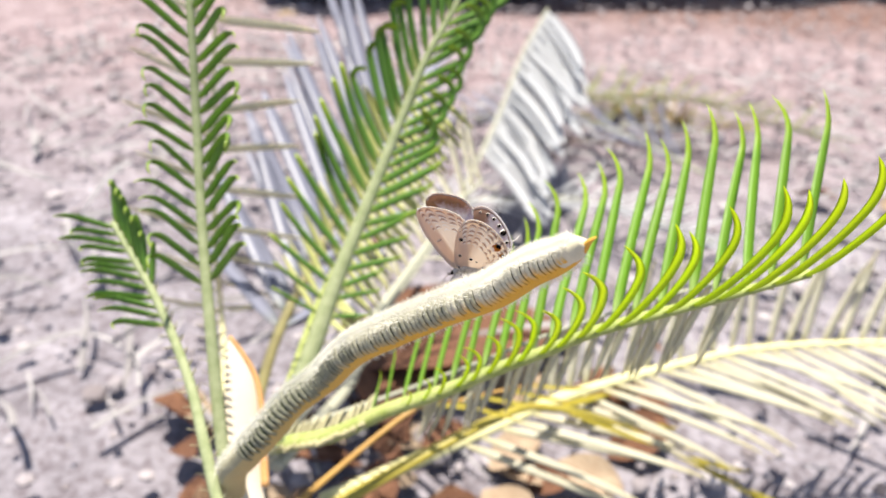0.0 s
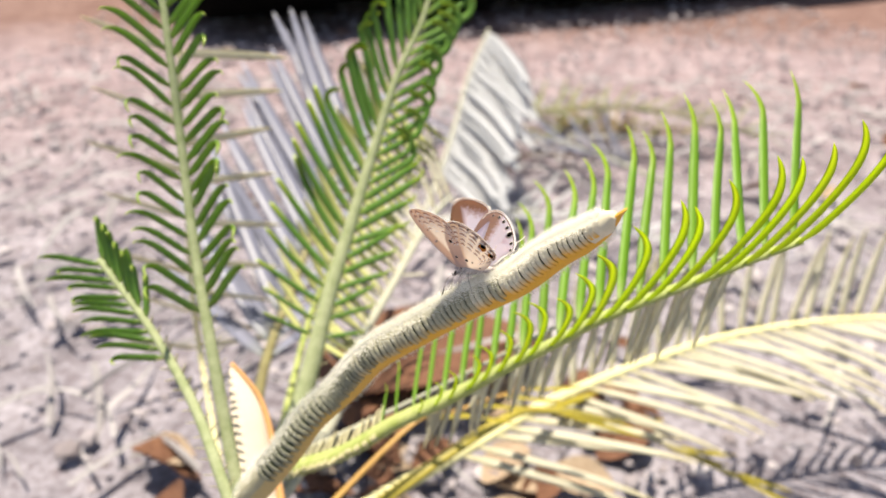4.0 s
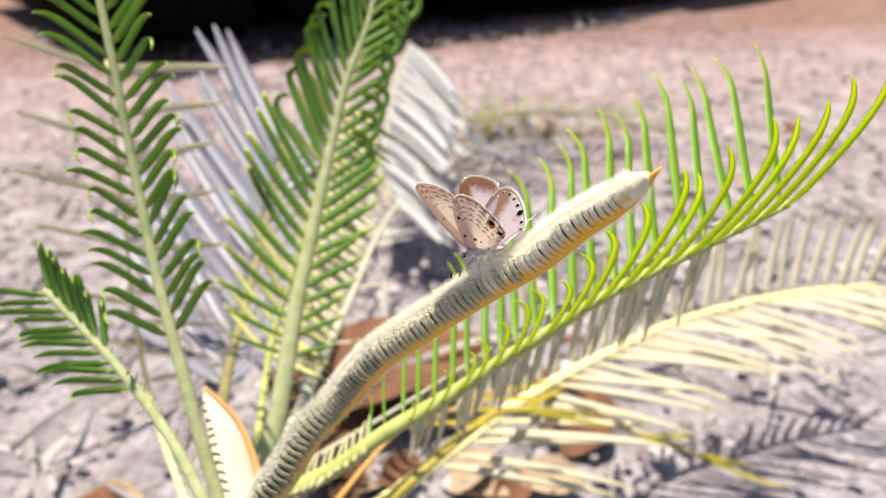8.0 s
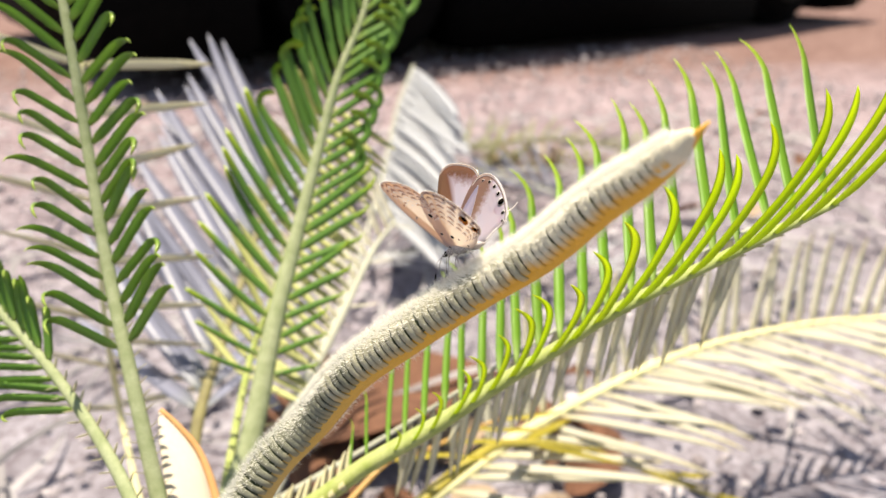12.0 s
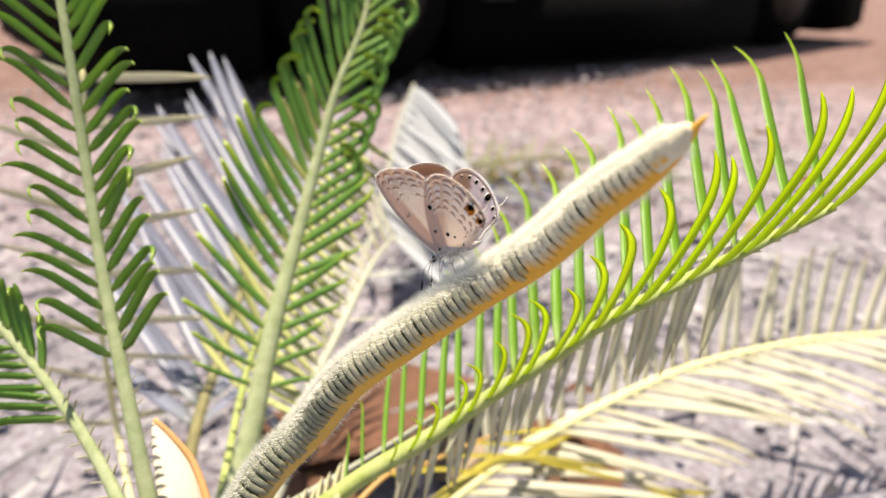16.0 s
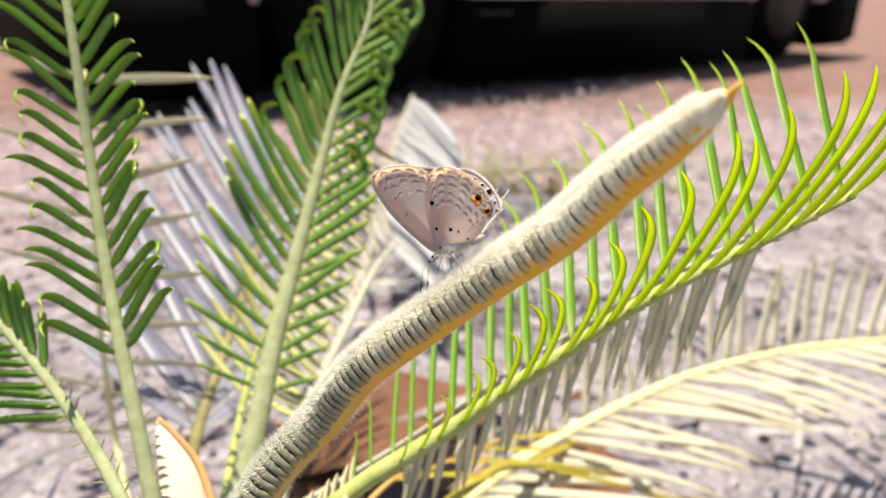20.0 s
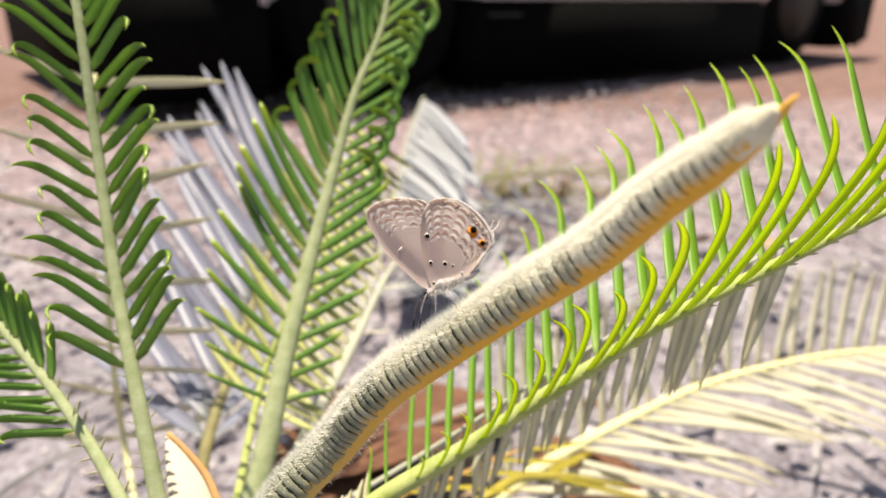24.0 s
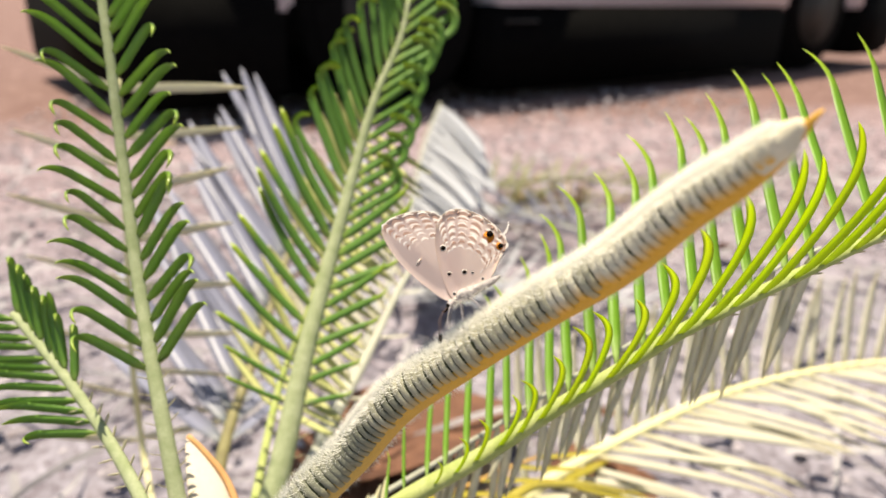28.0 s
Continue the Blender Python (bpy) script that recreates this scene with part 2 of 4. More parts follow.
def leaflet_mesh(name, material, width=0.09, curl=0.0, hook=0.0, at=0.7, fold=0.5, taper=1.0, rings=16, veer=0.0, swing=0.0):
    """A blade one unit long along +y, folded at its midrib. It bends towards +z by curl degrees over its length and by hook degrees past at;
    edgewise, towards +x, by veer and swing in the same way."""
    verts, faces, c = [], [], Vector((0, 0, 0))
    for i in range(rings + 1):
        s = i / rings
        end = max(0.0, (s - at) / (1 - at))
        a, e = radians(curl * s + hook * end), radians(veer * s + swing * end)
        w = width / 2 * (0.35 + 0.65 * min(1, s / 0.12)) * (1 - max(0.0, (s - 0.45) / 0.55) ** 2.2 * taper) ** 0.8 if s < 1 else width * 0.01
        way = Vector((math.sin(e), math.cos(e) * math.cos(a), math.cos(e) * math.sin(a)))
        n = Vector((0, -math.sin(a), math.cos(a)))
        across = way.cross(n)
        up = n * fold * w
        th = n * width * 0.10 * (1 - 0.7 * s)
        verts += [c - across * w + up, c + th * 0.4, c + across * w + up, c - th]
        c = c + way / rings
    for i in range(rings):
        for k in range(4):
            a, b = 4 * i + k, 4 * i + (k + 1) % 4
            faces.append((a, b, b + 4, a + 4))
    faces += [(3, 2, 1, 0), tuple(4 * rings + k for k in range(4))]
    mesh = mesh_of(name, verts, faces, material)
    mesh.attributes.new("along", "FLOAT", "POINT").data.foreach_set("value", [i / rings for i in range(rings + 1) for _ in range(4)])
    return mesh


def place(ob, origin, y, z, size, stretch=1.0):
    """Puts a leaflet at origin, growing along y and bending towards z."""
    y = Vector(y).normalized()
    z = Vector(z)
    z = (z - y * z.dot(y)).normalized()
    x = y.cross(z)
    ob.matrix_local = Matrix.Translation(origin) @ Matrix((x, y, z)).transposed().to_4x4() @ Matrix.Diagonal((size, size * stretch, size, 1))


rng = random.Random(7)


def row_of(rachis, spine, normal, side, meshes, count, f0, f1, size, angle, lift, radius, bend, name="leaflet", jitter=4.0):
    """One row of leaflets on one side (1 or -1) of a rachis. size, angle and lift are functions of the share of length;
    bend gives the direction to which a leaflet curls, from along, across and normal."""
    for i in range(count):
        f = f0 + (f1 - f0) * (i + rng.uniform(-0.12, 0.12)) / max(1, count - 1)
        f = min(1.0, max(0.0, f))
        t = spine.along(f)
        n = Vector(normal)
        n = (n - t * n.dot(t)).normalized()
        across = side * t.cross(n)
        a, v = radians(angle(f) + rng.gauss(0, jitter)), radians(lift(f) + rng.gauss(0, jitter))
        way = math.cos(a) * t + math.sin(a) * (math.cos(v) * across + math.sin(v) * n)
        mesh = meshes(f) if callable(meshes) else meshes[rng.randrange(len(meshes))]
        ob = new(name, mesh)
        ob.parent = rachis
        place(ob, spine.at(f) + 0.7 * radius(f) * across, way, bend(t, across, n), size(f) * rng.uniform(0.93, 1.07))


def rachis_of(name, spine, radius, material, plant, normal, label=""):
    return part(name, sweep(spine, radius, 10, 48, normal=normal, flat=0.8), material, plant, label)


# ---- ground ----
def ground_material():
    n = Nodes("dry_soil")
    fine, broad = n.noise(120, 6, 0.7), n.noise(2.2, 4, 0.6)
    mid = n.noise(14, 5, 0.65)
    grey = n.ramp(mid, [(0.25, (0.18, 0.166, 0.195)), (0.5, (0.28, 0.262, 0.305)), (0.75, (0.42, 0.40, 0.46))])
    pink = n.ramp(mid, [(0.25, (0.17, 0.125, 0.14)), (0.5, (0.31, 0.245, 0.27)), (0.8, (0.46, 0.39, 0.42))])
    far = n.node("ShaderNodeMapRange", From_Min=0.9, From_Max=1.7)
    n.link(n.math("ADD", n.axis("Y"), n.math("MULTIPLY", broad, 0.6)), far.inputs["Value"])
    # Soil turns darker and redder with y, from about 2 m on.
    redder = n.node("ShaderNodeMapRange", From_Min=2.0, From_Max=2.5)
    n.link(n.math("ADD", n.axis("Y"), n.math("MULTIPLY", n.noise(5.0, 4, 0.6), 0.5)), redder.inputs["Value"])
    base = n.mix(redder.outputs[0], n.mix(far.outputs[0], grey, pink), n.ramp(mid, [(0.3, (0.15, 0.085, 0.075)), (0.7, (0.27, 0.18, 0.165))]))
    speck = n.ramp(fine, [(0.38, (0.55, 0.5, 0.5)), (0.55, (1, 1, 1)), (0.72, (1.25, 1.22, 1.22))])
    n.colour(n.mix(1.0, base, speck, "MULTIPLY"), 0.95, 0, 0.2)
    n.bump(n.math("ADD", fine, n.math("MULTIPLY", mid, 2.0)), 0.9, 0.006)
    return n.mat


def lay_ground():
    line = lambda lo, hi, n: np.linspace(lo, hi, n)
    xs = np.r_[-1500, -300, -60, -15, -5, line(-2, 3, 90), 5, 15, 60, 300, 1500]
    ys = np.r_[-1500, -300, -60, -15, -5, -2, line(-0.6, 4, 90), 6, 15, 60, 300, 1500]
    verts, faces = [], []
    for y in ys:
        for x in xs:
            near = max(0.0, 1 - max(abs(x - 0.5) / 3, abs(y - 1.5) / 3))
            verts.append((x, y, 0.03 * near * (noise.noise(Vector((x * 3, y * 3, 0))) + 0.5 * noise.noise(Vector((x * 11, y * 11, 4)))) - 0.012))
    w = len(xs)
    for j in range(len(ys) - 1):
        for i in range(w - 1):
            faces.append((j * w + i, j * w + i + 1, (j + 1) * w + i + 1, (j + 1) * w + i))
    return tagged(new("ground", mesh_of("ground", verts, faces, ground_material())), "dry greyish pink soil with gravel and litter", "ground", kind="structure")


lay_ground()


def scatter(name, shapes, material, count, box, sizes, label, category, flat=0.6, seed=3, lean=8.0):
    """One joined mesh of many small pieces strewn on the ground."""
    r = random.Random(seed)
    verts, faces = [], []
    for _ in range(count):
        v, f = shapes[r.randrange(len(shapes))]
        size = r.uniform(*sizes) * r.choice((0.6, 0.8, 1, 1.3))
        m = pose(r.uniform(box[0], box[1]), r.uniform(box[2], box[3]), 0.004 + r.uniform(0, 0.5) * size * 0.3, r.uniform(-lean, lean), r.uniform(-lean, lean), r.uniform(0, 360))
        k = len(verts)
        verts += [m @ Vector((p[0] * size, p[1] * size, p[2] * size * flat)) for p in v]
        faces += [tuple(k + i for i in q) for q in f]
    return tagged(new(name, mesh_of(name, verts, faces, material, False)), label, category, kind="stuff")


def pebble_shapes():
    out = []
    for k in range(6):
        bm = bmesh.new()
        bmesh.ops.create_icosphere(bm, subdivisions=1, radius=0.5)
        for v in bm.verts:
            v.co *= 1 + 0.35 * noise.noise(v.co * 2.3 + Vector((k * 9, 0, 0)))
        out.append(([tuple(v.co) for v in bm.verts], [tuple(v.index for v in f.verts) for f in bm.faces]))
        bm.free()
    return out


def island_material(name, stops, rough=0.9):
    n = Nodes(name)
    tone = n.ramp(n.node("ShaderNodeNewGeometry").outputs["Random Per Island"], stops)
    n.colour(n.mix(n.math("MULTIPLY", n.noise(160), 0.6), tone, tuple(0.5 * v for v in stops[0][1])), rough, 0, 0.3)
    return n.mat


STONE = island_material("pebble_stone", [(0, (0.20, 0.17, 0.18)), (0.4, (0.33, 0.30, 0.33)), (0.75, (0.43, 0.39, 0.42)), (1, (0.54, 0.50, 0.53))])
DRY = island_material("bleached_litter", [(0, (0.33, 0.31, 0.32)), (0.5, (0.42, 0.40, 0.42)), (0.9, (0.50, 0.48, 0.50)), (1, (0.58, 0.56, 0.57))])
scatter("gravel", pebble_shapes(), STONE, 5200, (-0.8, 1.6, 0.15, 2.6), (0.006, 0.016), "loose grey and pinkish gravel on dry soil", "gravel")


def strip_shapes():
    out = []
    for k in range(4):
        verts, faces = [], []
        for i in range(6):
            s = i / 5
            w = 0.035 * (1 - s**2 * 0.8)
            c = Vector((0.10 * math.sin(2 * s + k), s - 0.5, 0.10 * math.sin(3 * s + k)))
            verts += [c + Vector((-w, 0, 0)), c + Vector((0, 0, 0.03)), c + Vector((w, 0, 0))]
        for i in range(5):
            for j in range(2):
                a = 3 * i + j
                faces.append((a, a + 1, a + 4, a + 3))
        out.append((verts, faces))
    return out


scatter("dry_litter", strip_shapes(), DRY, 900, (-0.7, 1.1, 0.35, 1.5), (0.03, 0.10), "bleached strips of dead leaf strewn on soil", "plant litter", 1.0, 5, 14)


def dry_leaf_mesh(name, material, seed, width=0.45):
    verts, faces, rows, cols = [], [], 14, 8
    for i in range(rows + 1):
        s = i / rows
        w = width * math.sin(math.pi * min(1, s * 0.96 + 0.03)) ** 0.75
        for j in range(cols + 1):
            u = 2 * j / cols - 1
            z = 0.16 * u * u * math.sin(math.pi * s) + 0.10 * math.sin(3.2 * s + seed) + 0.05 * noise.noise(Vector((u * 2, s * 5, seed * 3.1)))
            verts.append((u * w / 1.6, s - 0.5, z + 0.04))
    n = len(verts)
    verts += [(x, y, z - 0.012) for x, y, z in verts]
    c = cols + 1
    for i in range(rows):
        for j in range(cols):
            a = i * c + j
            faces.append((a, a + 1, a + c + 1, a + c))
            faces.append((n + a, n + a + c, n + a + c + 1, n + a + 1))
    return mesh_of(name, verts, faces, material)


def dry_leaf_material(name, a, b):
    n = Nodes(name)
    spot = n.ramp(n.noise(7, 6, 0.7), [(0.3, a), (0.65, b), (0.85, tuple(0.6 * v for v in a))])
    n.colour(n.mix(n.math("MULTIPLY", n.chance(), 0.4), spot, a), 0.75, 0, 0.3)
    n.bump(n.noise(40, 4), 0.4, 0.01)
    return n.thin(b, 0.15).mat


BROWN_LEAF = dry_leaf_material("brown_dry_leaf", (0.10, 0.045, 0.030), (0.25, 0.12, 0.07))
PALE_LEAF = dry_leaf_material("pale_dry_leaf", (0.34, 0.24, 0.17), (0.50, 0.40, 0.30))
brown_leaves = [dry_leaf_mesh("dry_leaf", BROWN_LEAF, k, 0.42 + 0.1 * k) for k in range(3)]
pale_leaves = [dry_leaf_mesh("dry_leaf", PALE_LEAF, k + 4, 0.5) for k in range(2)]


def drop_leaves():
    big = tagged(new("dry_leaf", brown_leaves[1]), "large curled brown dead leaf on the soil", "dead leaf", "fallen leaves")
    big.matrix_world = pose(0.075, 0.47, 0.012, 4, -6, -68) @ Matrix.Diagonal((0.20, 0.20, 0.12, 1))
    second = tagged(new("dry_leaf", brown_leaves[0]), "curled brown dead leaf on the soil", "dead leaf", "fallen leaves")
    second.matrix_world = pose(0.00, 0.43, 0.012, 8, 10, 20) @ Matrix.Diagonal((0.13, 0.13, 0.10, 1))
    r = random.Random(12)
    for k in range(58):
        pale = r.random() < 0.3
        ob = new("dry_leaf", (pale_leaves if pale else brown_leaves)[r.randrange(2)])
        tagged(ob, "small pale dead leaf among gravel" if pale else "small dark brown dead leaf among gravel", "dead leaf", "fallen leaves")
        size = r.uniform(0.025, 0.055)
        x, y = (r.uniform(-0.05, 0.24), r.uniform(0.30, 0.50)) if k < 22 else (r.uniform(-0.4, 1.1), r.uniform(0.6, 2.0)) if k < 34 else (r.uniform(-0.14, 0.16), r.uniform(0.22, 0.40))
        ob.matrix_world = pose(x, y, 0.008, r.uniform(-25, 25), r.uniform(-25, 25), r.uniform(0, 360)) @ Matrix.Diagonal((size, size, size, 1))


drop_leaves()


# ---- parked car ----
def car():
    paint, rubber, plastic = Nodes("silver_lilac_paint"), Nodes("shade_black_rubber"), Nodes("shade_black_plastic")
    paint.colour((0.62, 0.60, 0.68), 0.25, 0.3)
    # Rubber and plastic are near black: the car's shade is put into their colour.
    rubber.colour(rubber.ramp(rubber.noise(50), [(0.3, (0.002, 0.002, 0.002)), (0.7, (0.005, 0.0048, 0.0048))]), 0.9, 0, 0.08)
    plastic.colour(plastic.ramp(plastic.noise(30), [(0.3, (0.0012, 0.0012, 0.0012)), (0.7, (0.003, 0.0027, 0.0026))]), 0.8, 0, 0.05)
    alloy = Nodes("dull_alloy").colour((0.03, 0.028, 0.026), 0.6, 0.5).mat
    glass = Nodes("dark_glass").colour((0.02, 0.025, 0.03), 0.05).mat
    thing = tagged(new("car"), "parked light silver car with black sills in the sun", "car")
    profile = [(-2.0, 0.30), (-2.05, 0.62), (-1.9, 0.86), (-1.15, 0.98), (-0.55, 1.40), (0.75, 1.44), (1.5, 1.02), (2.0, 0.92), (2.1, 0.6), (2.05, 0.30)]

    def slab(outline, y0, y1, bevel=0.02):
        bm = bmesh.new()
        a = [bm.verts.new((x, y0, z)) for x, z in outline]
        b = [bm.verts.new((x, y1, z)) for x, z in outline]
        bm.faces.new(a)
        bm.faces.new(list(reversed(b)))
        for k in range(len(a)):
            q = (k + 1) % len(a)
            bm.faces.new((a[k], b[k], b[q], a[q]))
        bmesh.ops.recalc_face_normals(bm, faces=bm.faces)
        bmesh.ops.bevel(bm, geom=list(bm.edges), offset=bevel, segments=2, affect="EDGES")
        return bm

    arch = lambda cx: [(cx + 0.36 * math.cos(a), 0.30 + 0.36 * math.sin(a)) for a in np.linspace(0, math.pi, 11)]
    outline = [(2.05, 0.305), *arch(1.28), *arch(-1.28), (-2.05, 0.305)]
    body = part("body", slab([*outline, *profile[1:-1]], 0.0, 1.68, 0.015), paint.mat, thing)
    # The sill reaches almost to the ground in place of the shade there.
    part("sill", slab([(-0.96, 0.035), (0.90, 0.035), (0.905, 0.318), (-0.965, 0.318)], -0.006, 0.20, 0.02), plastic.mat, thing, "black plastic sill drawn low to stand in for shade")
    # Added strip that draws a dim reflection on the sill as a shape.
    part("sill_reflection", slab([(-0.89, 0.262), (-0.74, 0.262), (-0.74, 0.272), (-0.89, 0.272)], -0.012, 0.05, 0.002), alloy, thing, "thin strip drawn for a dim reflection on the sill")
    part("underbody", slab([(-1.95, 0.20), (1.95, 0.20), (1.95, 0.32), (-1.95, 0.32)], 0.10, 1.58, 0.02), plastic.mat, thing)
    # Bumpers are drawn low as well, filling in the dark beneath the car.
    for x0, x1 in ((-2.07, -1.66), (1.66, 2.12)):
        part("bumper", slab([(x0, 0.06), (x1, 0.06), (x1, 0.42), (x0, 0.42)], -0.008, 1.688, 0.03), plastic.mat, thing, "black plastic bumper drawn low to stand in for shade")
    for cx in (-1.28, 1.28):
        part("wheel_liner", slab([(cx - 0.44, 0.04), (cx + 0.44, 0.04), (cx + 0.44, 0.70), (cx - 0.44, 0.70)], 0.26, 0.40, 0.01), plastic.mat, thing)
    part("window", slab([(-1.0, 1.0), (-0.5, 1.34), (0.7, 1.38), (1.3, 1.02)], -0.006, 0.02, 0.004), glass, body)
    for cx in (-1.28, 1.28):
        for cy in (0.13, 1.55):
            bm = bmesh.new()
            m = Matrix.Translation((cx, cy, 0.31)) @ Matrix.Rotation(radians(90), 4, "X")
            bmesh.ops.create_cone(bm, cap_ends=True, segments=48, radius1=0.31, radius2=0.31, depth=0.19, matrix=m)
            bmesh.ops.bevel(bm, geom=[e for e in bm.edges if len(e.link_faces) == 2 and e.calc_face_angle() > 1], offset=0.03, segments=3, affect="EDGES")
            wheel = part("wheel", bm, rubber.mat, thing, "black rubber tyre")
            bm = bmesh.new()
            bmesh.ops.create_cone(bm, cap_ends=True, segments=32, radius1=0.20, radius2=0.19, depth=0.2, matrix=m)
            part("rim", bm, alloy, wheel)
    thing.matrix_world = pose(0.30, 2.18, 0, 0, 0, 26) @ Matrix.Translation((1.28, 0, -0.005))
    return thing


car()

# ---- the cycad ----
cycad = tagged(new("cycad"), "young cycad with green, straw and bleached fronds", "cycad plant")
cycad.matrix_world = Matrix.Rotation(radians(3.8), 4, "Y")


def trunk():
    bm = sweep(Spine([(-0.040, 0.178, -0.02), (-0.038, 0.176, 0.08), (-0.036, 0.174, 0.120)]), lambda f: 0.046 - 0.012 * f, 20, 20, normal=(1, 0, 0))
    body = part("trunk", bm, BARK, cycad, "short scaly brown trunk")
    bm = bmesh.new()
    scale = leaflet_mesh("scale", BARK, 0.55, 25, 0, 0.7, 0.3)
    for ring in range(8):
        for k in range(13):
            a = 2 * math.pi * (k + 0.5 * (ring % 2)) / 13
            out = Vector((math.cos(a), math.sin(a), 0))
            ob = new("scale", scale)
            ob.parent = body
            z = 0.006 + ring * 0.0135
            place(ob, Vector((-0.039, 0.177, z)) + out * (0.044 - 0.06 * z), out * 0.35 + Vector((0, 0, 1)), out, 0.024)
    bm.free()


trunk()

UP, CAMERAWARD = Vector((0, 0, 1)), Vector((-0.2, -0.9, 0.35)).normalized()


SPINES = [leaflet_mesh("spine", SPINE, 0.26, 10, 0, 0.7, 0.2)]


def frond_upright():
    """The broad green frond behind, whose upper leaflets are still rolled at their tips."""
    s = Spine([(-0.0355, 0.2011, 0.1709), (-0.0245, 0.2186, 0.1900), (-0.0153, 0.2453, 0.2230), (-0.0062, 0.2671, 0.2509), (0.0029, 0.2859, 0.2801), (0.0102, 0.2980, 0.3031), (0.0201, 0.3101, 0.3245), (0.0237, 0.3181, 0.3397)])
    radius = lambda f: 0.0044 * (1 - 0.78 * f)
    face = Vector((-0.1, -0.93, 0.35))
    r = rachis_of("frond", s, radius, RACHIS_GREEN, cycad, face, "upright green frond with rolled leaflet tips")
    plain = [leaflet_mesh("leaflet", GREEN, 0.070, c, 0, 0.7, 0.9, veer=v, taper=0.5) for c, v in ((6, 6), (12, 14))]
    hooked = [leaflet_mesh("leaflet", GREEN, 0.070, 8, h, 0.74, 0.9, veer=8, swing=w, taper=0.5, rings=24) for h, w in ((25, 165), (45, 205))]
    rolled = [leaflet_mesh("leaflet", GREEN, 0.078, 6, h, at, 0.9, veer=6, swing=w, taper=0.4, rings=28) for h, w, at in ((20, -175, 0.52), (40, -200, 0.56), (30, -185, 0.48))]
    firm = [leaflet_mesh("leaflet", GREEN, 0.100, c, 20, 0.8, 0.9, veer=v, swing=-55) for c, v in ((5, 6), (12, -6))]
    table = lambda xs, ys: lambda f: float(np.interp(f, xs, ys))
    right = lambda f: rolled[rng.randrange(3)] if f > 0.50 + 0.06 * rng.random() else firm[rng.randrange(2)]
    left = lambda f: hooked[rng.randrange(2)] if f > 0.52 + 0.06 * rng.random() else plain[rng.randrange(2)]
    row_of(r, s, face, -1, left, 25, 0.255, 0.985, table((0.25, 0.34, 0.45, 0.65, 0.85, 1), (0.022, 0.035, 0.043, 0.046, 0.040, 0.034)), table((0.25, 0.34, 0.45, 0.6, 0.8, 1), (80, 68, 55, 44, 36, 30)), lambda f: 14, radius, lambda t, a, n: n, jitter=2.5)
    row_of(r, s, face, 1, right, 25, 0.255, 0.985, table((0.25, 0.36, 0.5, 0.8, 1), (0.018, 0.025, 0.034, 0.042, 0.040)), table((0.25, 0.4, 0.6, 0.8, 1), (64, 52, 46, 42, 38)), lambda f: 20, radius, lambda t, a, n: n, jitter=2.5)
    spines(r, s, face, radius, 0.02, 0.30, 12)
    for side in (-1, 1):
        row_of(r, s, face, side, SPINES, 44, 0.24, 0.96, lambda f: 0.0036 * (1 - 0.5 * f), lambda f: 24, lambda f: 50, radius, lambda t, a, n: t, "leaf_base")
    return r


def spines(r, s, face, radius, f0, f1, count, size=0.0056):
    for side in (-1, 1):
        row_of(r, s, face, side, SPINES, count, f0, f1, lambda f: size, lambda f: 70, lambda f: 25, radius, lambda t, a, n: t, "spine")


